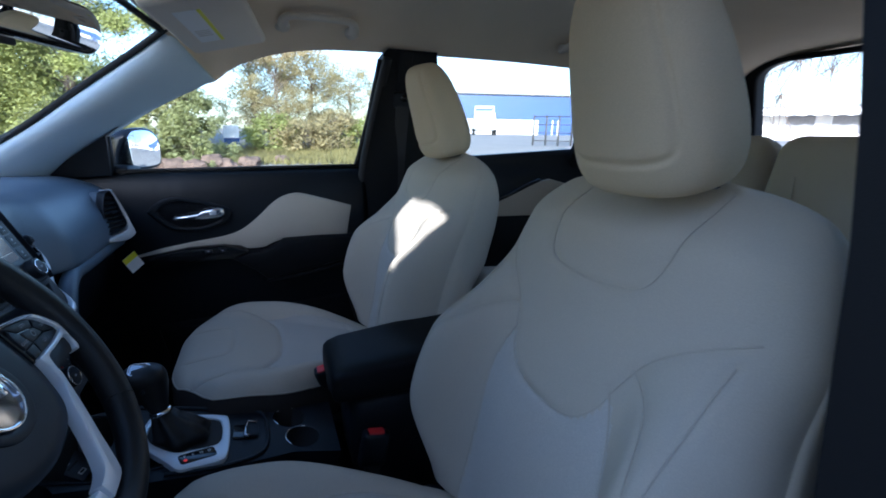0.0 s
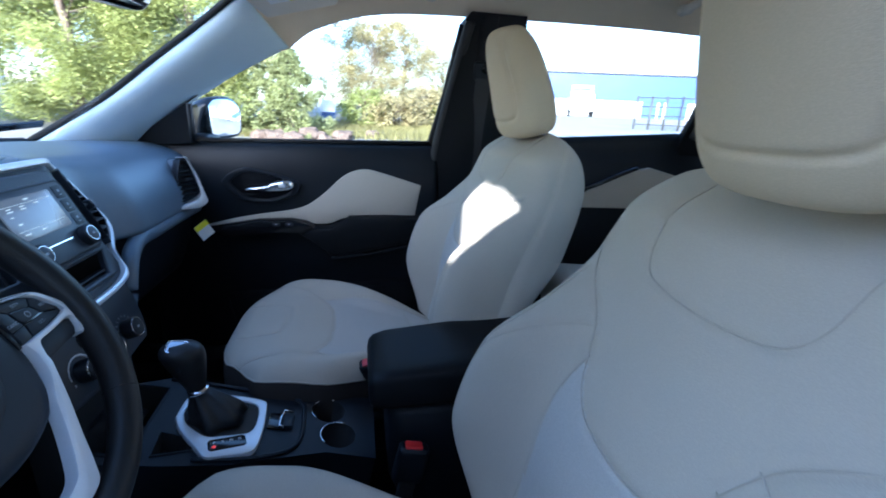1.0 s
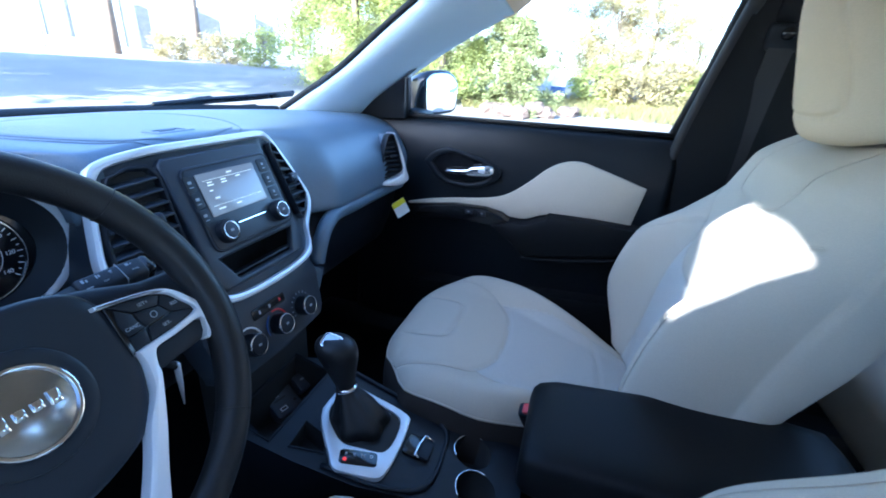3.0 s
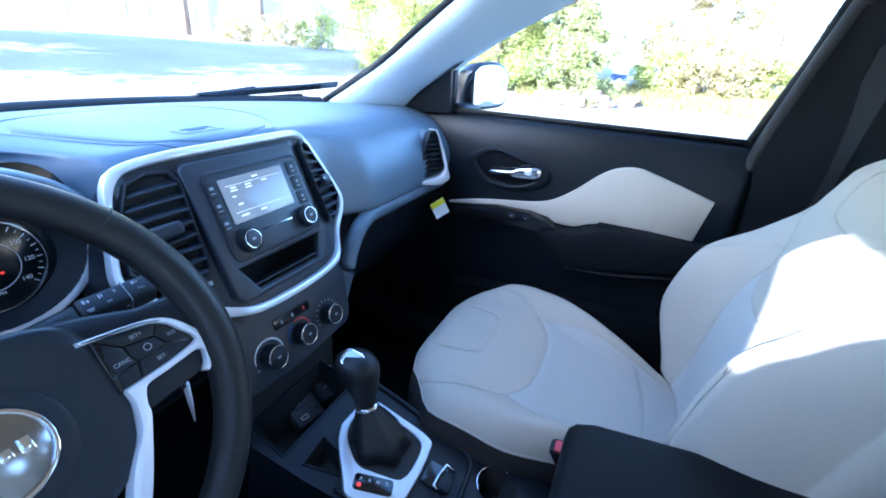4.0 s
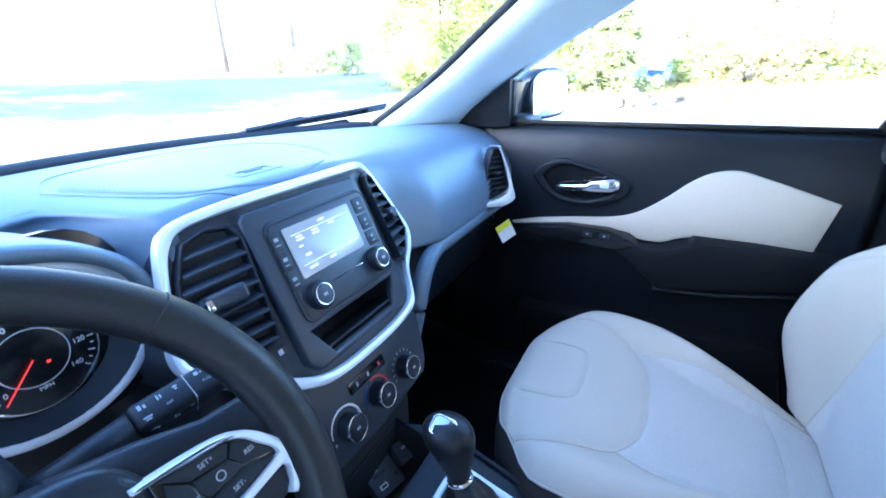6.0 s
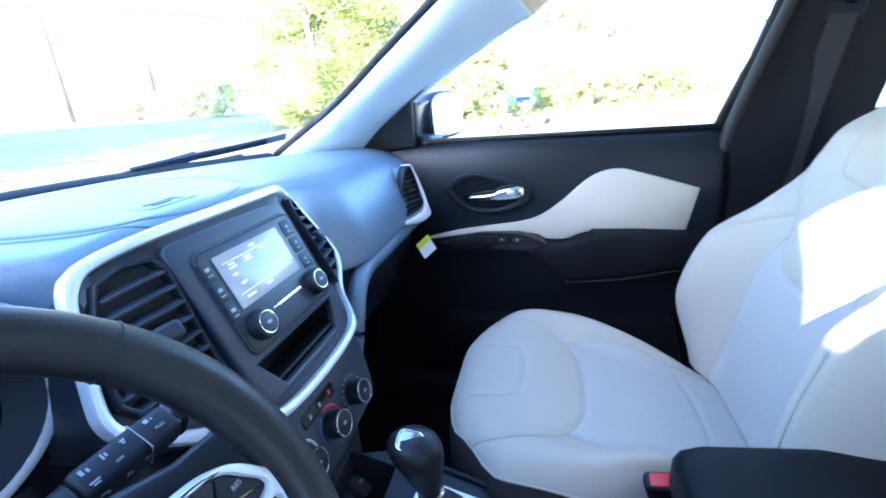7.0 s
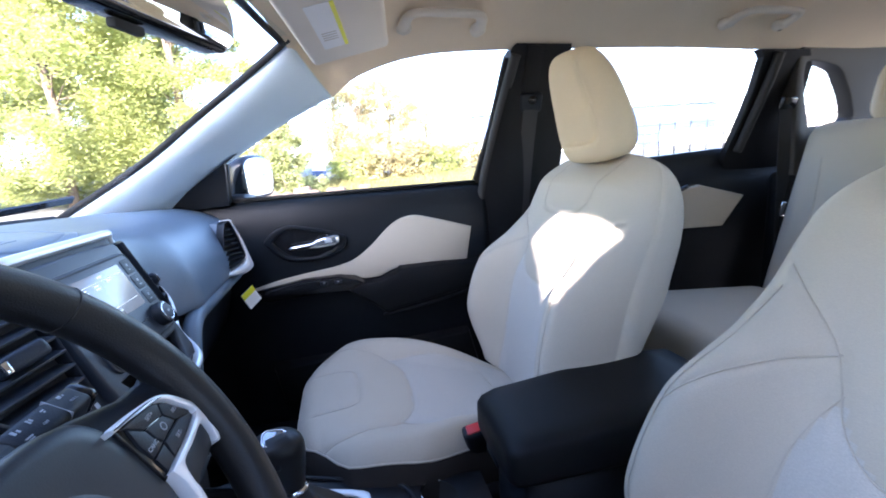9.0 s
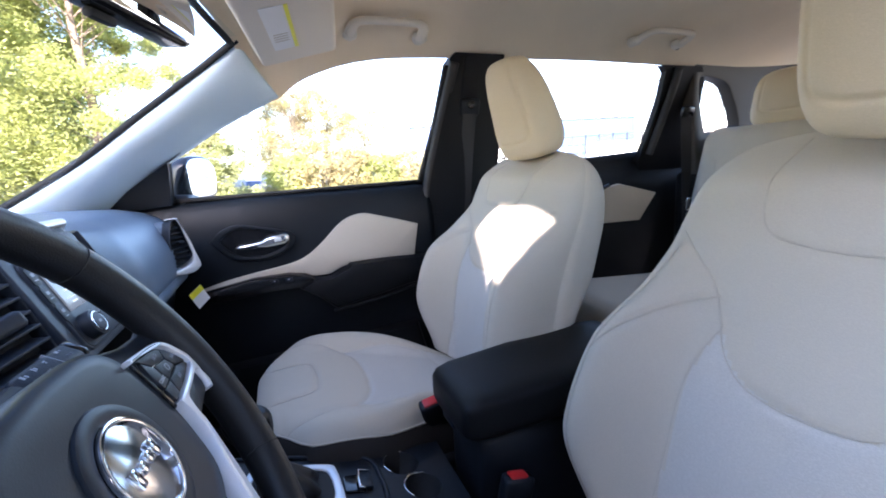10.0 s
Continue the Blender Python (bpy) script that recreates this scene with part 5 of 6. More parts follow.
strip = part("gear_display", prism(rrect(0.060, 0.026, 0.006), 0.002, 0.0006), GLOSS, gate, m=Matrix.Translation((-0.0855, 0.219, 0.001)) @ Matrix.Rotation(radians(-69), 4, "Z"))
for k, ch in enumerate("PRND"):
    letters(ch, 0.0075, WHITE, strip, Matrix.Translation((-0.020 + 0.0135 * k, 0.004, 0.0004)), "gear_letter")
part("gear_lamp", disc(0.0034, 0.0008, 0.0002, 12), LAMPRED, strip, m=Matrix.Translation((-0.021, -0.005, 0.0006)))
boot = []
for x, y, z, r in ((-0.014, 0.248, 0.684, 0.050), (-0.012, 0.252, 0.700, 0.040), (-0.010, 0.262, 0.716, 0.031), (-0.008, 0.270, 0.728, 0.022), (-0.006, 0.276, 0.738, 0.0175)):
    boot.append([Vector((x + r * (1 + 0.10 * math.cos(6 * t)) * math.cos(t), y + r * (1 + 0.10 * math.cos(6 * t)) * math.sin(t), z)) for t in (2 * math.pi * k / 48 for k in range(48))])
part("shifter_boot", mesh(*loft(boot)), BOOT, con, "pleated black leather boot")
part("shifter_collar", tube([(-0.006, 0.277, 0.737), (-0.006, 0.278, 0.744)], [0.0190, 0.0180], 20), CHROME, con)
knob = []
for t, rx, ry in ((0, 0.017, 0.017), (0.15, 0.020, 0.021), (0.42, 0.027, 0.030), (0.66, 0.034, 0.037), (0.82, 0.0355, 0.0385), (0.93, 0.030, 0.033), (1.0, 0.016, 0.018)):
    knob.append([Vector((-0.006 - 0.004 * t + 0.90 * rx * math.cos(a), 0.279 + 0.018 * t + 0.92 * ry * math.sin(a), 0.742 + 0.096 * t)) for a in (2 * math.pi * k / 28 for k in range(28))])
sm = []
for k in range(len(knob[0])):
    sm.append(curve([r[k] for r in knob], 4))
knob = [[c[i] for c in sm] for i in range(len(sm[0]))]
kn = part("shifter_knob", mesh(*loft(knob)), LEATHER, con, "black leather gear knob")
badge = part("knob_badge", prism(rrect(0.026, 0.032, 0.008), 0.006, 0.002), EMBLEM, kn, "glossy cap badge with a chrome edge", m=pose(-0.018, 0.296, 0.8370, 10, -20, 0))
part("badge_edge", prism(rrect(0.0285, 0.0345, 0.009), 0.004, 0.001, hole=rrect(0.0245, 0.0305, 0.0075)), CHROME, badge, m=up(0.0006))
part("release_button", rbox(0.012, 0.010, 0.022, 0.004, 3), DARK, kn, m=pose(-0.034, 0.292, 0.808, 0, 0, 0))
part("terrain_switch", prism(rrect(0.044, 0.034, 0.006), 0.006, 0.002), GLOSS, con, m=con_at(-0.012, 0.145, 0.004))
part("switch_face", prism(rrect(0.034, 0.022, 0.004), 0.006, 0.002), DARK, con, m=con_at(-0.014, 0.126, 0.008))
part("switch_bracket", tube([con_at(0.006, 0.118, 0.010).translation, con_at(0.009, 0.136, 0.011).translation, con_at(-0.012, 0.139, 0.011).translation, con_at(-0.034, 0.139, 0.011).translation, con_at(-0.036, 0.131, 0.010).translation], 0.0024, 8), CHROME, con, "chrome switch bracket")
for x, y in CUPS:
    well = part("cup_holder", mesh(*loft([[Vector((r * math.cos(2 * math.pi * k / 32), r * math.sin(2 * math.pi * k / 32), z)) for k in range(32)] for r, z in ((0.0337, 0.0005), (0.0325, -0.004), (0.031, -0.06), (0.001, -0.06))], caps=False)), RUBBER, con, m=CON @ Matrix.Translation((x, (y - 0.02) * 1.02, 0)))
    part("chrome_arc", tube([(0.0338 * math.cos(a), 0.0338 * math.sin(a), 0.0012) for a in (math.pi * (-0.1 + 0.85 * k / 24) for k in range(25))], 0.0014, 6), CHROME, well)
part("console_riser", rbox(0.22, 0.06, 0.22, 0.01, 2, (0, 0.462, 0.72)), RUBBER, con)
SOCK = Matrix.Translation((0.004, 0.418, 0.654)) @ Matrix.Rotation(radians(-14), 4, "Z") @ Matrix.Rotation(radians(33), 4, "X")
usb = part("media_hub", prism(rrect(0.056, 0.050, 0.006), 0.02, 0.003), SOCKETSKIN, con, "charcoal media socket panel", m=SOCK)
part("usb_port", rbox(0.014, 0.0075, 0.002, 0.0005, 1, (-0.010, -0.011, 0.0008)), WHITE, usb)
part("port_slot", rbox(0.010, 0.0042, 0.002, 0.0005, 1, (-0.010, -0.011, 0.0013)), RUBBER, usb)
part("card_slot", rbox(0.024, 0.003, 0.001, 0, 1, (-0.006, 0.008, 0.0006)), RUBBER, usb)
part("jack", disc(0.003, 0.001, 0.0003, 12), RUBBER, usb, m=Matrix.Translation((0.018, -0.008, 0.001)))
part("usb_mark", rbox(0.012, 0.002, 0.0004, 0, 1, (-0.010, 0.015, 0.0003)), INKGREY, usb)
sock = part("power_socket", prism(rrect(0.034, 0.036, 0.006), 0.02, 0.003), SOCKETSKIN, con, m=SOCK @ Matrix.Translation((0.052, 0.012, 0.006)))
part("socket_mark", rbox(0.010, 0.004, 0.0004, 0, 1, (0, 0.004, 0.0003)), INKGREY, sock)

# armrest bin and lid
def round_loft(sections):
    """A soft box: sections of y, centre x, half width, bottom and top."""
    rings = []
    for y, x, w, z0, z1 in sections:
        c, h = (z0 + z1) / 2, (z1 - z0) / 2
        rings.append([Vector((x + w * math.copysign(abs(math.cos(t)) ** 0.36, math.cos(t)), y, c + h * math.copysign(abs(math.sin(t)) ** 0.36, math.sin(t)))) for t in (2 * math.pi * k / 40 for k in range(40))])
    return mesh(*loft(rings))


lid = part("armrest_lid", round_loft([(-0.028, -0.018, 0.066, 0.748, 0.785), (-0.031, -0.018, 0.080, 0.738, 0.796), (-0.040, -0.018, 0.087, 0.733, 0.804), (-0.065, -0.017, 0.092, 0.731, 0.810), (-0.212, -0.013, 0.098, 0.734, 0.820), (-0.372, -0.008, 0.100, 0.737, 0.828), (-0.430, -0.006, 0.097, 0.740, 0.824), (-0.446, -0.006, 0.085, 0.745, 0.812), (-0.451, -0.006, 0.060, 0.755, 0.795)]), LIDSKIN, con, "black padded armrest lid")
part("armrest_bin", round_loft([(-0.062, -0.016, 0.056, 0.600, 0.726), (-0.066, -0.016, 0.070, 0.560, 0.729), (-0.090, -0.016, 0.078, 0.500, 0.731), (-0.262, -0.010, 0.088, 0.450, 0.735), (-0.422, -0.006, 0.090, 0.400, 0.738), (-0.437, -0.006, 0.078, 0.420, 0.735)]), DARK, con)
part("lid_latch", rbox(0.05, 0.012, 0.016, 0.004, 2, (-0.018, -0.034, 0.738)), DARK, con)

for sx in (1, -1):
    bk = thing("seat_belt_buckle", "black seat belt buckle with red release button", "buckle", pose(0.108, -0.046, 0.680, -16, -24, 0) if sx > 0 else pose(-0.128, -0.100, 0.640, 12, 0, 0), group="belt buckles")
    part("buckle_case", rbox(0.028, 0.055, 0.075, 0.008, 3), DARK, bk)
    part("buckle_stem", rbox(0.018, 0.030, 0.12, 0.005, 2, (0, -0.005, -0.09)), RUBBER, bk)
    part("release_button", rbox(0.019, 0.032, 0.014, 0.003, 2, (0, 0.002, 0.034)), RED, bk, "red release button")

# ---- roof things ----
mirror = thing("rear_view_mirror", "black interior mirror on the windscreen", "mirror")
RVM = Matrix.Translation((-0.035, 0.330, 1.404)) @ Matrix.Rotation(radians(-18), 4, "Z") @ Matrix.Rotation(radians(94), 4, "X")
part("housing", prism(rrect(0.25, 0.072, 0.030, 8), 0.035, 0.010, 4), GLOSS, mirror, m=RVM)
part("mirror_glass", prism(rrect(0.238, 0.060, 0.026, 8), 0.002, 0.0005), MIRROR, mirror, m=RVM @ up(0.0015))
part("stem", tube([(-0.005, 0.345, 1.43), (-0.005, 0.385, 1.455), (-0.005, 0.40, 1.48)], 0.012, 10), DARK, mirror)
part("mirror_tab", rbox(0.040, 0.010, 0.012, 0.003, 2), RUBBER, mirror, m=RVM @ Matrix.Translation((-0.045, -0.042, -0.022)))

visor = thing("sun_visor", "cream cloth sun visor folded to the roof", "sun visor")
VIS = pose(0.325, 0.142, 1.489, -13, 4, -8)
part("visor_board", rbox(0.36, 0.185, 0.026, 0.012, 4), VISORCLOTH, visor, m=VIS)
part("label", rbox(0.21, 0.048, 0.0008, 0.0), PAPER, visor, "printed warning label", m=VIS @ Matrix.Translation((-0.02, 0.025, -0.0136)))
part("label_edge", rbox(0.21, 0.008, 0.0008, 0.0), YELLOW, visor, "yellow label edge", m=VIS @ Matrix.Translation((-0.02, 0.0, -0.0138)))
for k in range(4):
    part("label_line", rbox(0.003, 0.030, 0.0006, 0.0), THREAD, visor, m=VIS @ Matrix.Translation((0.0 + 0.012 * k, 0.026, -0.0142)))
part("hinge_rod", tube([VIS @ Vector((0.165, 0.075, -0.002)), VIS @ Vector((0.20, 0.075, 0.006)), VIS @ Vector((0.205, 0.076, 0.03))], 0.006, 8), PILLAR, visor)

for x, y, z in ((0.545, -0.118, 1.545), (0.512, -1.060, 1.562)):
    g = thing("grab_handle", "cream plastic grab handle on the roof rail", "grab handle", pose(x, y, z), group="grab handles")
    bar = curve([(0.020, 0.098, -0.006), (-0.020, 0.098, 0.000), (-0.050, 0.092, 0.008), (-0.066, 0.070, 0.012), (-0.068, 0, 0.013), (-0.066, -0.070, 0.012), (-0.050, -0.092, 0.008), (-0.020, -0.098, 0.000), (0.020, -0.098, -0.006)], 6)
    part("grip", tube(bar, [0.0125 + 0.004 * abs(k / 24 - 1) ** 2 for k in range(len(bar))], 12, flat=0.75), VISORCLOTH, g)
    for sy in (-1, 1):
        part("mount", rbox(0.034, 0.040, 0.026, 0.010, 3, (0.004, sy * 0.098, -0.002)), VISORCLOTH, g)
part_hook = thing("coat_hook", "small dark clip on the roof rail", "hook", pose(0.530, -1.165, 1.553))
part("clip", rbox(0.014, 0.022, 0.016, 0.005, 2), PILLAR_DARK, part_hook)

# pale seal strips and belts on the centre and rear pillars
for sgn in (1, -1):
    for nm, pts in (("pillar_trim", [(-0.262, 0.70), (-0.263, 0.95), (-0.266, 1.10), (-0.288, 1.26), (-0.315, 1.42), (-0.328, 1.488)]), ("pillar_trim", [(-1.225, 1.19), (-1.228, 1.30), (-1.228, 1.42), (-1.222, 1.495)])):
        if sgn < 0 and pts[0][0] > -1:
            continue
        t = part(nm, tube(curve([(sgn * (side_x(z) - (0.030 if y > -1 else 0.034)), y - (0.004 if y > -1 else 0.006), z) for y, z in pts], 6), 0.015, 10), STRIP)
        tagged(t, "grey seal strip along the pillar", "trim", kind="structure")


def strap(points, w, t=0.0016, side=(0, 1, 0)):
    """Flat webbing along points."""
    s2, rings = Vector(side), []
    pts = [Vector(p) for p in points]
    for k, p in enumerate(pts):
        d = (pts[min(k + 1, len(pts) - 1)] - pts[max(k - 1, 0)]).normalized()
        n2 = d.cross(s2).normalized()
        a = s2 * w / 2
        rings.append([p + a + n2 * t, p - a + n2 * t, p - a - n2 * t, p + a - n2 * t])
    return mesh(*loft(rings), smooth=False)


for sgn in (1, -1):
    b = thing("seat_belt", "black seat belt on the centre pillar beside the seat", "seat belt", pose(0, 0, 0) if sgn > 0 else pose(-0.075, -0.075, 0), group="seat belts")
    part("belt_guide", rbox(0.022, 0.070, 0.055, 0.010, 3), DARK, b, m=pose(sgn * 0.622, -0.395, 1.366, 0, sgn * -20, 0))
    part("guide_bolt", tube([(sgn * 0.612, -0.395, 1.372), (sgn * 0.600, -0.395, 1.370)], 0.012, 14), GLOSS, b)
    part("webbing", strap(curve([(sgn * 0.618, -0.395, 1.352), (sgn * 0.655, -0.392, 1.20), (sgn * 0.685, -0.388, 1.00), (sgn * 0.70, -0.385, 0.70), (sgn * 0.70, -0.38, 0.45)], 6), 0.047), BELT, b)
    part("height_slide", rbox(0.012, 0.050, 0.20, 0.006, 2), PILLAR_DARK, b, m=pose(sgn * 0.612, -0.392, 1.42, 0, sgn * -22, 0))
    r = thing("seat_belt", "black rear seat belt hanging beside the bench", "seat belt", group="seat belts")
    part("belt_guide", rbox(0.02, 0.06, 0.04, 0.008, 2), GLOSS, r, m=pose(sgn * 0.580, -1.295, 1.34, 0, sgn * -15, 0))
    part("webbing", strap(curve([(sgn * 0.58, -1.29, 1.33), (sgn * 0.605, -1.33, 1.18), (sgn * 0.615, -1.36, 0.95), (sgn * 0.62, -1.38, 0.72)], 6), 0.047, side=(0.2, 0.9, 0.3)), BELT, r)
    part("tongue", rbox(0.006, 0.030, 0.050, 0.003, 2), CHROME, r, m=pose(sgn * 0.607, -1.36, 0.98, 8, 0, 0))

# ---- rear seat and tailgate ----
rear = thing("rear_bench", "cream cloth rear bench with raised headrests", "bench")


def soft_box(w, d, h, r):
    bm = bmesh.new()
    bmesh.ops.create_cube(bm, size=1)
    bmesh.ops.scale(bm, vec=(w, d, h), verts=bm.verts)
    bmesh.ops.bevel(bm, geom=bm.edges[:], offset=r, segments=5, profile=0.5, affect="EDGES")
    return fix(bm, 60)


for sx in (-1, 1):
    part("cushion", soft_box(0.585, 0.60, 0.17, 0.055), FABRIC, rear, m=pose(sx * 0.298, -0.935, 0.665, 4, 0, 0))
    bk = part("backrest", soft_box(0.565, 0.15, 0.66, 0.060), FABRIC, rear, m=pose(sx * 0.290, -1.355, 0.945, 14, 0, 0))
    part("seam", tube([(0, 0.0765, -0.22), (0, 0.0765, 0.10)], 0.0014, 5), THREAD, bk)
    part("seam", tube(curve([(-0.20, 0.0765, -0.24), (-0.17, 0.0765, 0.0), (-0.19, 0.0765, 0.20)], 6), 0.0014, 5), THREAD, bk)
    part("seam", tube(curve([(0.20, 0.0765, -0.24), (0.17, 0.0765, 0.0), (0.19, 0.0765, 0.20)], 6), 0.0014, 5), THREAD, bk)
    part("headrest", headrest_mesh(0.185, 0.135, 0.115, 0.055, 0.045), HEADCLOTH, rear, m=pose(sx * 0.312, -1.445, 1.258, 8, 0, 0))
    part("headrest_post", tube([(sx * 0.312, -1.44, 1.20), (sx * 0.312, -1.44, 1.28)], 0.007, 10), CHROME, rear)
part("shelf_trim", rbox(1.16, 0.03, 0.05, 0.012, 2, (0, -1.50, 1.20)), PILLAR_DARK, rear)

gate_out = rrect(1.30, 1.10, 0.10, 8)
gate_in = [(x * 0.88, y * 0.50 + 0.330) for x, y in rrect(1.16, 0.80, 0.14, 8)]
me = prism(gate_out, 0.06, 0.015, 3, hole=gate_in)
tg = part("tailgate", me, PILLAR_DARK, m=Matrix.Translation((0, -2.12, 1.06)) @ Matrix.Rotation(radians(180), 4, "Z") @ Matrix.Rotation(radians(90 + 14), 4, "X"))
tagged(tg, "charcoal tailgate lining round the rear window", "tailgate", kind="structure")

# ---- door mirror outside ----
dm = thing("door_mirror", "black door mirror with bright edge outside the window", "mirror")
DM = Matrix.Translation((0.868, 0.420, 1.190)) @ Matrix.Rotation(radians(-20), 4, "Z") @ Matrix.Rotation(radians(86), 4, "X")
o = flat_curve([(-0.085, 0.045), (-0.05, 0.066), (0.04, 0.068), (0.085, 0.040), (0.092, 0.0), (0.075, -0.052), (0.02, -0.064), (-0.075, -0.062), (-0.088, -0.03), (-0.085, 0.045)], 5)[:-1][::-1]
part("shell", mesh(*loft([[Vector((x * g, y * g, z)) for x, y in o] for g, z in ((0.96, 0.0), (1.0, -0.006), (1.0, -0.03), (0.9, -0.07), (0.6, -0.10), (0.1, -0.11))])), GLOSS, dm, m=DM)
part("mirror_glass", prism([(x * 0.88, y * 0.86) for x, y in o], 0.002, 0.0006), MIRROR, dm, m=DM @ up(0.002))
part("arm", rbox(0.10, 0.06, 0.04, 0.015, 3), DARK, dm, m=pose(0.79, 0.465, 1.125, 0, 0, -10))

# ---- bonnet, wiper ----
bonnet = part("bonnet", mesh(*loft([[Vector((0.80 * u, y, z - 0.06 * u * u)) for u in (-1 + k / 10 for k in range(21))] for y, z in ((1.10, 1.00), (1.3, 0.985), (1.7, 0.92), (2.0, 0.80))], closed=False)), PAINT)
tagged(bonnet, "pale painted bonnet before the windscreen", "bonnet", kind="structure")
cowl_panel = part("cowl", mesh(*loft([[Vector((0.72 * u, y - 0.22 * u * u, z)) for u in (-1 + k / 10 for k in range(21))] for y, z in ((1.035, 1.108), (1.05, 1.085), (1.12, 1.08))], closed=False)), RUBBER)
tagged(cowl_panel, "black plastic cowl below the windscreen", "cowl", kind="structure")
wip = thing("windscreen_wiper", "black wiper blade resting on the windscreen", "wiper")
part("blade", strap(curve([(0.660, 0.830, 1.164), (0.55, 0.885, 1.152), (0.42, 0.940, 1.142), (0.30, 0.975, 1.132)], 6), 0.017, 0.004, side=(0, -0.5, 0.85)), GLOSS, wip)
part("arm", strap(curve([(0.46, 0.945, 1.146), (0.34, 0.99, 1.128), (0.20, 1.06, 1.100)], 6), 0.016, 0.005, side=(0, 0.8, 0.6)), GLOSS, wip)

# ---- ground and surroundings ----
def ground_z(x, y):
    return interp(math.hypot(x, y), [(3.0, 0.0), (8.0, 0.62), (14.0, 1.0), (60.0, 1.6)])


rows = []
for r in [0.0, 1, 2, 3, 4, 5, 6, 7, 8, 9, 10, 11, 12, 13, 14, 16, 20, 30, 60, 200, 1500]:
    rows.append([Vector((max(r, 0.01) * math.cos(2 * math.pi * k / 64), max(r, 0.01) * math.sin(2 * math.pi * k / 64), ground_z(r, 0))) for k in range(65)])
tagged(part("ground", mesh(*loft(rows, closed=False)), ASPHALT), "sunlit worn asphalt of the car park", "ground", kind="structure")

# added wall, unseen, driver's side: shades the cabin, its hole shapes the sun patch
SUN_GAP = [(0.655, 2.000), (0.630, 2.022), (0.592, 2.014), (0.545, 1.968), (0.507, 1.938), (0.463, 1.879), (0.519, 1.843), (0.557, 1.808), (0.585, 1.786), (0.614, 1.752), (0.622, 1.870), (0.637, 1.965)]
me = holed_plate([(-1.0, -1), (1.95, -1), (1.95, 2.2), (1.8, 2.2), (1.3, 2.55), (-1.0, 2.55)], [SUN_GAP], 0.04)
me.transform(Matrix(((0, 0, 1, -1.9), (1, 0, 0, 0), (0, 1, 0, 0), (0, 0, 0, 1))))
tagged(part("shade_wall", me, WALLGREY), "dark grey unseen wall added to shade the cabin, with a hole for the sun patch", "wall", kind="structure")


def polar(az, d):
    return d * math.sin(radians(az)), d * math.cos(radians(az))


def leaf_cloud(rng, centres, count, size):
    verts, faces = [], []
    for _ in range(count):
        c, r = rng.choice(centres)
        v = Vector((rng.gauss(0, 1), rng.gauss(0, 1), rng.gauss(0, 0.8)))
        p = Vector(c) + v * r * 0.62
        a = Vector((rng.gauss(0, 1), rng.gauss(0, 1), rng.gauss(0, 0.6))).normalized()
        b = a.cross(Vector((rng.gauss(0, 1), rng.gauss(0, 1), rng.gauss(0, 1)))).normalized()
        s2 = size * (0.6 + 0.8 * rng.random())
        k = len(verts)
        verts += [p - a * s2, p + b * s2 * 0.36, p + a * s2, p - b * s2 * 0.36]
        faces.append((k, k + 1, k + 2, k + 3))
    return mesh(verts, faces, False)


def tree(seed, az, d, h, w, kind="fir", leaves=9000, label="", base=0.1, size=0.07, category="tree", name="tree"):
    rng = random.Random(seed)
    x, y = polar(az, d)
    t = thing(name, label, category, pose(x, y, ground_z(x, y)))
    trunk = [(0, 0, -0.1)] + [(rng.gauss(0, 0.02) * k * w * 0.3, rng.gauss(0, 0.02) * k * w * 0.3, h * k / 8) for k in range(1, 9)]
    part("trunk", tube(curve(trunk, 3), [max(0.016 * h * (1 - 0.95 * k / 24), 0.006) for k in range(25)], 8), BARK, t)
    centres, limbs = [], []
    thin = 0.4 if kind == "bare" else 1.0
    n = 46 if kind == "fir" else 30
    for k in range(n):
        f = base + (0.99 - base) * k / n
        rad = w * 0.5 * (1 - f) ** 0.75 + 0.08 if kind == "fir" else w * 0.5 * math.sin(math.pi * min(f * 0.86 + 0.12, 1)) ** 0.5
        for q in range(3):
            a = rng.random() * 6.283
            rr = rad * ((0.30 + 0.95 * rng.random()) if kind == "fir" else (0.35 + 0.65 * rng.random() ** 0.6))
            c = (rr * math.cos(a), rr * math.sin(a), h * f + (-0.15 if kind == "fir" else 0.1) * rr)
            centres.append((c, (0.062 if kind == "fir" else 0.10) * w * (0.5 + 0.9 * rng.random())))
            limbs.append(((0, 0, h * f * (0.97 if kind == "fir" else 0.78)), c))
            if kind == "bare":
                for _ in range(14):
                    limbs.append((c, tuple(c[i] + rng.gauss(0, 0.22) * w * (0.5 if i < 2 else 0.4) for i in range(3))))
    vs, fs = [], []
    for a, b in limbs:
        mid = [(a[i] + b[i]) / 2 + rng.gauss(0, 0.02) * w for i in range(3)]
        me = loft([[Vector(p) + Vector((r * math.cos(t2), r * math.sin(t2), 0)) for t2 in (0, 2.1, 4.2)] for p, r in ((a, 0.006 * w * thin), (mid, 0.004 * w * thin), (b, 0.002 * w * thin))], caps=False)
        k = len(vs)
        vs += me[0]
        fs += [tuple(i + k for i in f2) for f2 in me[1]]
    tagged(part("limb", mesh(vs, fs), BARK, t), kind="stuff")
    if leaves:
        tagged(part("crown", leaf_cloud(rng, centres, leaves, size), {"fir": LEAF_FIR, "leafy": LEAF, "dry": LEAF_DRY}[kind], t), kind="stuff")
    return t


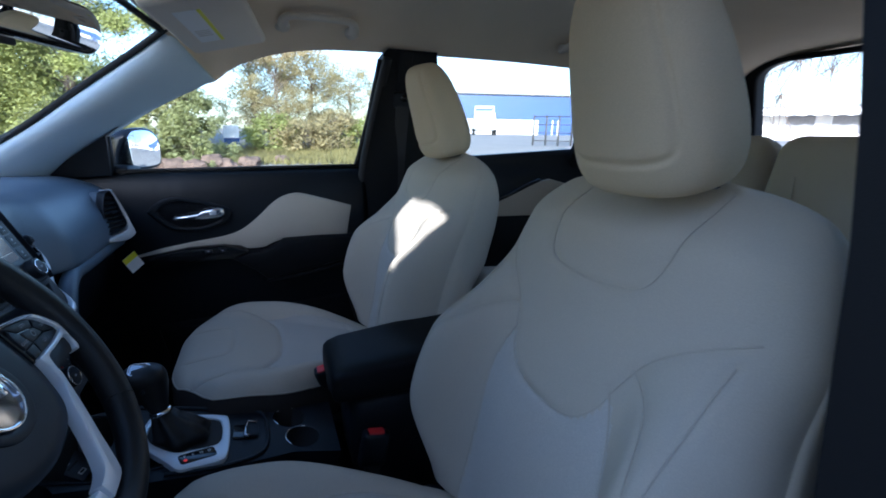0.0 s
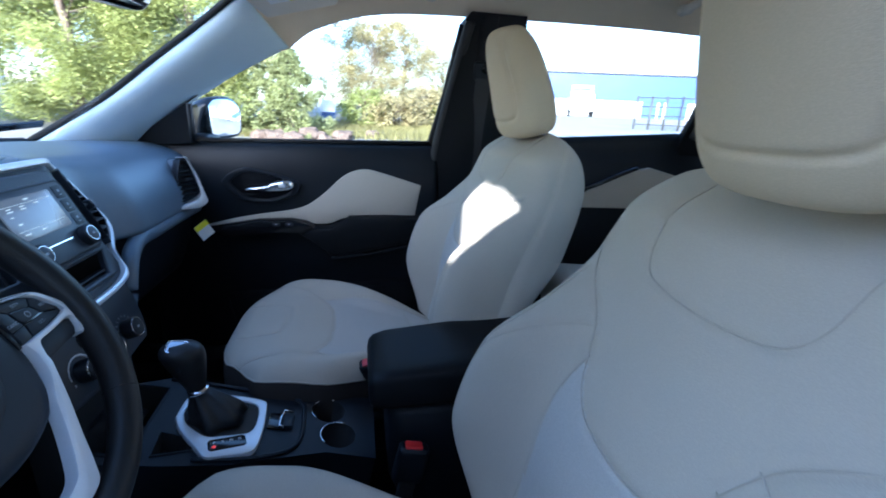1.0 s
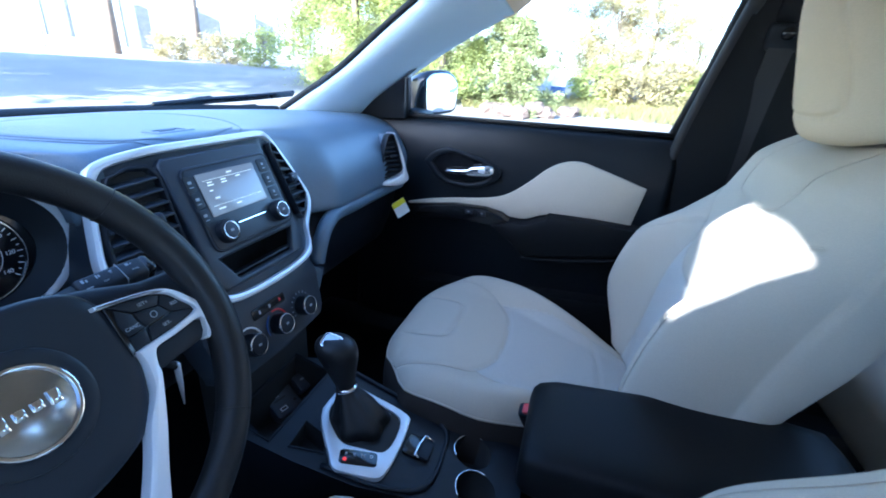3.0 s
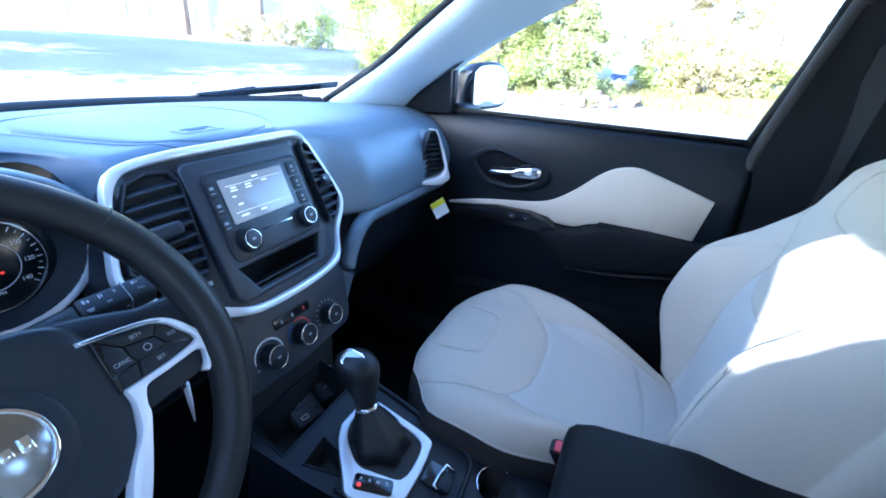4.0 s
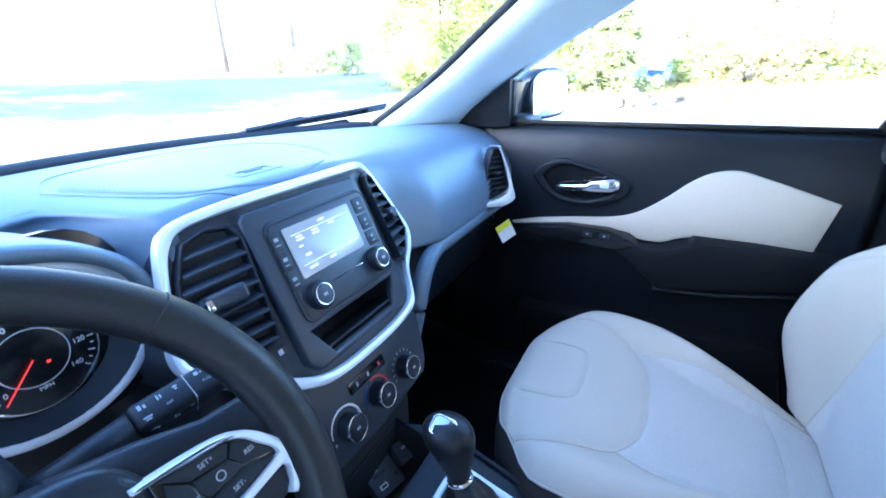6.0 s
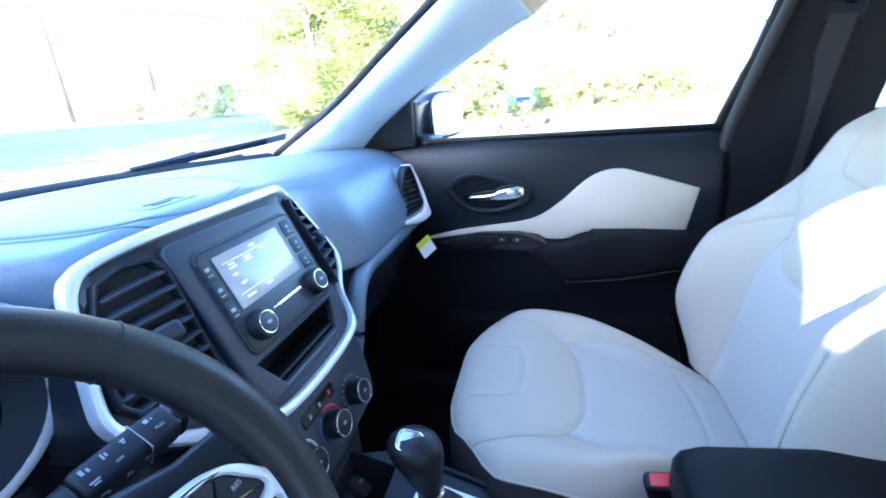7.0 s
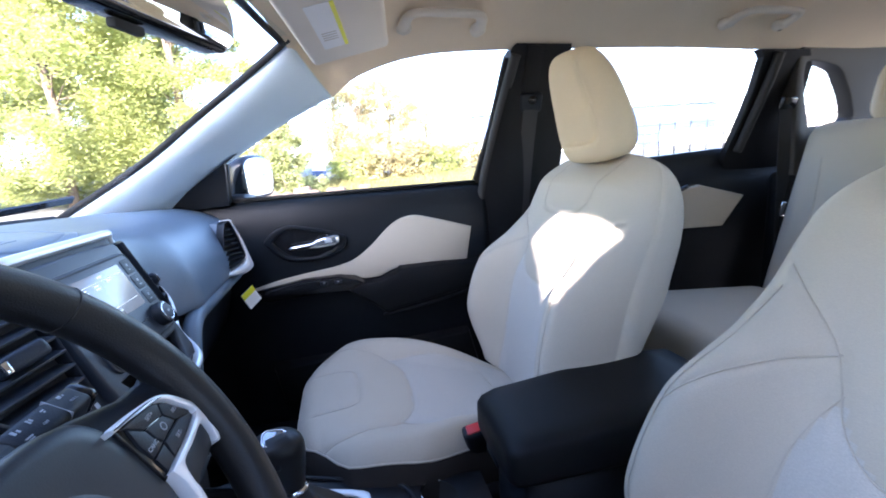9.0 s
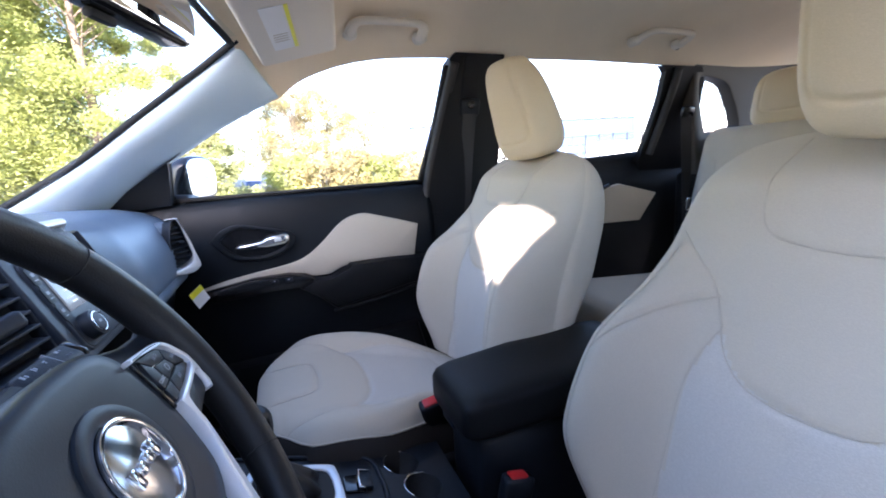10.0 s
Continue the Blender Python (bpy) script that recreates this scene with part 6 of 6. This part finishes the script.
tree(1, 60, 9.5, 6.0, 3.2, "leafy", 150000, "dense leafy green tree beside the car park", base=0.02, size=0.030)
tree(11, 71, 9.0, 6.5, 2.6, "leafy", 140000, "tall leafy green tree by the car park edge", base=0.02, size=0.030)
tree(13, 66, 11.5, 7.0, 4.4, "leafy", 130000, "large leafy tree filling the view behind", base=0.02, size=0.040)
tree(2, 81.5, 8.4, 1.62, 1.35, "fir", 13000, "small dark green fir tree behind the rocks", base=0.0, size=0.036)
tree(12, 79, 9.0, 1.75, 1.45, "fir", 13000, "small fir tree behind the rocks", base=0.0, size=0.036)
tree(3, 92, 12.0, 2.4, 1.9, "dry", 17000, "slender thinly leaved tree", base=0.08, size=0.028)
tree(4, 96, 12.5, 2.6, 2.2, "dry", 24000, "slender yellowing young tree", base=0.08, size=0.028)
tree(5, 89, 14.0, 2.8, 2.4, "dry", 18000, "thin tree with sparse yellow leaves", base=0.1, size=0.028)
tree(6, 101, 14.0, 2.2, 2.2, "dry", 15000, "thin shrub with dry leaves", base=0.05, size=0.028)
tree(7, 150, 9.5, 4.2, 4.0, "bare", 0, "bare leafless tree behind the car", base=0.25)
# unseen tree, placed so that its shadow falls on the asphalt
tree(8, 2, 12.0, 5.2, 6.5, "leafy", 26000, "broad tree ahead that shades the asphalt", base=0.25, size=0.12)
for k, (az, d, h, w) in enumerate(((91, 10.5, 0.8, 1.3), (95, 10.2, 0.7, 1.4), (99, 10.8, 0.9, 1.3), (103, 11.0, 0.7, 1.2), (107, 11.5, 0.8, 1.4), (46, 16.0, 0.8, 1.6), (50, 15.0, 1.0, 1.6), (41, 17.0, 0.7, 1.5))):
    tree(30 + k, az, d, h, w, "dry" if k % 3 else "leafy", 2600, "low scrubby bush with yellow-green leaves", base=0.0, size=0.05, category="bush", name="bush")


def rock(seed, az, d, r):
    rng = random.Random(seed)
    x, y = polar(az, d)
    bm = bmesh.new()
    bmesh.ops.create_icosphere(bm, subdivisions=3, radius=r)
    off = Vector((rng.random() * 9, rng.random() * 9, rng.random() * 9))
    for v in bm.verts:
        v.co *= 1 + 0.45 * noise.noise(v.co * (1.6 / r) + off) + 0.12 * noise.noise(v.co * (5 / r) + off)
        v.co.z *= 0.75
    ob = part("boulder", fix(bm, 25), ROCK, m=pose(x, y, ground_z(x, y) + 0.3 * r, 0, 0, rng.random() * 360))
    tagged(ob, "rough brown boulder at the edge of the car park", "rock", "boulders")
    ob.name = "boulder"


for k, (az, d, r) in enumerate(((79.5, 7.7, 0.21), (81.5, 7.6, 0.19), (83.5, 7.9, 0.24), (85.2, 7.8, 0.16), (88.0, 8.2, 0.18), (77.5, 7.9, 0.17), (92.0, 8.6, 0.13))):
    rock(50 + k, az, d, r)

rng = random.Random(77)
verts, faces = [], []
for _ in range(9000):
    az, d = 74 + 38 * rng.random(), 8.2 + 2.6 * rng.random()
    x, y = polar(az, d)
    z, h, a = ground_z(x, y), 0.06 + 0.12 * rng.random(), rng.random() * 3.14
    k = len(verts)
    verts += [(x - 0.012 * math.cos(a), y - 0.012 * math.sin(a), z), (x + 0.012 * math.cos(a), y + 0.012 * math.sin(a), z), (x + rng.gauss(0, 0.04), y + rng.gauss(0, 0.04), z + h)]
    faces.append((k, k + 1, k + 2))
tagged(part("grass", mesh(verts, faces, False), GRASS), "strip of dry yellow grass along the kerb", "grass", kind="stuff")

sx_, sy_ = polar(86.2, 9.6)
sg = thing("sign_board", "small blue and white sign board among the bushes", "sign", pose(sx_, sy_, ground_z(sx_, sy_), 0, 0, 4))
part("board", rbox(0.03, 0.30, 0.42, 0.005, 1, (0, 0, 0.42)), WHITE, sg)
part("band", rbox(0.006, 0.30, 0.14, 0.0, 1, (-0.019, 0, 0.30)), BLUE, sg)
part("post", rbox(0.04, 0.04, 0.30, 0.004, 1, (0, 0, 0.10)), WOOD, sg)

# wooden posts before the far building
for az in (36.2, 43.6):
    x, y = polar(az, 19.0)
    p = part("post", tube([(0, 0, -0.1), (0, 0, 3.2)], [0.15, 0.14], 12), WOOD, m=pose(x, y, ground_z(x, y)))
    tagged(p, "weathered round wooden post", "post", "wooden posts")


def building(az, d, w, h, label, wall, yaw, openings, roof_over=0.4, name="building"):
    x, y = polar(az, d)
    b = thing(name, label, "building", pose(x, y, ground_z(x, y) - 0.1, 0, 0, yaw))
    part("wall", rbox(w, 5, h, 0.02, 1, (0, 2.5, h / 2)), wall, b)
    part("roof", rbox(w + 2 * roof_over, 5.8, 0.18, 0.03, 1, (0, 2.4, h + 0.07)), ROOFING, b)
    for cx, cz, ow, oh in openings:
        f = part("window", prism(rrect(ow + 0.16, oh + 0.16, 0.01), 0.10, 0.01, hole=rrect(ow, oh, 0.01)), WHITE, b, m=Matrix.Translation((cx, -0.05, cz)) @ Matrix.Rotation(radians(90), 4, "X"))
        part("pane", rbox(ow, 0.02, oh, 0, 1, (0, 0, 0)), ROOFING, f, m=Matrix.Translation((0, 0, -0.04)) @ Matrix.Rotation(radians(-90), 4, "X"))
    return b


white = building(40, 24, 14, 4.2, "long white rendered building with dark windows", WALLWHITE, -40, [(-5.2, 1.3, 0.9, 1.6), (-3.2, 1.3, 0.9, 1.6), (-0.6, 1.2, 1.0, 1.9), (2.2, 1.3, 0.9, 1.6), (4.6, 1.3, 0.9, 1.6)])
for k in range(6):
    part("column", tube([(-6 + 2.3 * k, -1.2, 0), (-6 + 2.3 * k, -1.2, 3.2)], 0.16, 12), WALLWHITE, white)
blue = building(122, 52, 26, 4.5, "white industrial building with blue sheet-metal bands", WALLWHITE, -108, [(-9, 1.0, 1.6, 1.2), (-5, 1.0, 1.6, 1.2), (-1, 1.0, 1.6, 1.2)])
part("fascia", rbox(26.4, 0.12, 2.6, 0.02, 1, (0, -0.06, 3.1)), BLUE, blue, "blue sheet-metal fascia")
for k in range(4):
    part("bay_door", rbox(1.6, 0.08, 2.4, 0.02, 1, (3.4 + 1.2 * k, -0.04, 1.2)) if k % 2 == 0 else rbox(0.5, 0.08, 2.4, 0.02, 1, (3.4 + 1.2 * k, -0.04, 1.2)), BLUE, blue)
shop = building(154, 40, 22, 2.3, "low pale building with a scalloped awning", WALLWHITE, -154, [(-1.5, 1.2, 1.6, 1.2), (1, 1.2, 1.6, 1.2), (3.5, 1.2, 1.6, 1.2)], 0.1)
part("awning", mesh(*loft([[Vector((-11 + 0.09 * k, y, z - dz * abs(math.sin(k * 0.09 * math.pi * 1.2)))) for k in range(241)] for y, z, dz in ((0, 2.4, 0), (-1.2, 2.05, 0), (-1.21, 1.85, 0.12))], closed=False)), WALLWHITE, shop, "pale scalloped awning")

# van with a ladder rack
vx, vy = polar(118, 38)
van = thing("van", "white work van with a ladder rack", "van", pose(vx, vy, ground_z(vx, vy), 0, 0, -25))
part("body", mesh(*loft([[Vector((x, 0.95 * math.copysign(abs(math.cos(t)) ** 0.35, math.cos(t)), (z0 + z1) / 2 + (z1 - z0) / 2 * math.copysign(abs(math.sin(t)) ** 0.35, math.sin(t)))) for t in (2 * math.pi * k / 32 for k in range(32))] for x, z0, z1 in ((-2.6, 0.45, 1.0), (-2.55, 0.4, 1.1), (-1.6, 0.35, 1.25), (-1.0, 0.35, 1.9), (-0.6, 0.35, 1.98), (2.4, 0.35, 1.98), (2.5, 0.4, 1.9))])), PAINT, van)
for sy in (-1, 1):
    part("window", rbox(0.7, 0.03, 0.45, 0.02, 1, (-0.85, sy * 0.945, 1.50)), GLOSS, van)
    for x in (-1.7, 1.6):
        wh = part("wheel", tube([(x, sy * 0.78, 0.33), (x, sy * 0.96, 0.33)], 0.33, 20), RUBBER, van)
        part("rim", tube([(x, sy * 0.962, 0.33), (x, sy * 0.97, 0.33)], 0.2, 16), SILVER, wh)
    part("rack_rail", tube([(-0.6, sy * 0.8, 2.35), (2.4, sy * 0.8, 2.35)], 0.03, 8), WHITE, van)
    for x in (-0.4, 0.9, 2.2):
        part("rack_post", tube([(x, sy * 0.8, 1.95), (x, sy * 0.8, 2.35)], 0.025, 8), WHITE, van)
for x in (-0.4, 0.9, 2.2):
    part("rack_bar", tube([(x, -0.8, 2.35), (x, 0.8, 2.35)], 0.025, 8), WHITE, van)

# wire fence further back
fx, fy = polar(132, 14)
fence = thing("fence", "dark metal fence with upright posts", "fence", pose(fx, fy, ground_z(fx, fy), 0, 0, -132))
for k in range(9):
    part("post", tube([(-1.6 + 0.4 * k, 0, -0.05), (-1.6 + 0.4 * k, 0, 0.95)], 0.03, 8), FENCE, fence)
for k in range(4):
    part("rail", tube([(-1.6, 0, 0.15 + 0.25 * k), (1.6, 0, 0.15 + 0.25 * k)], 0.016, 6), FENCE, fence)
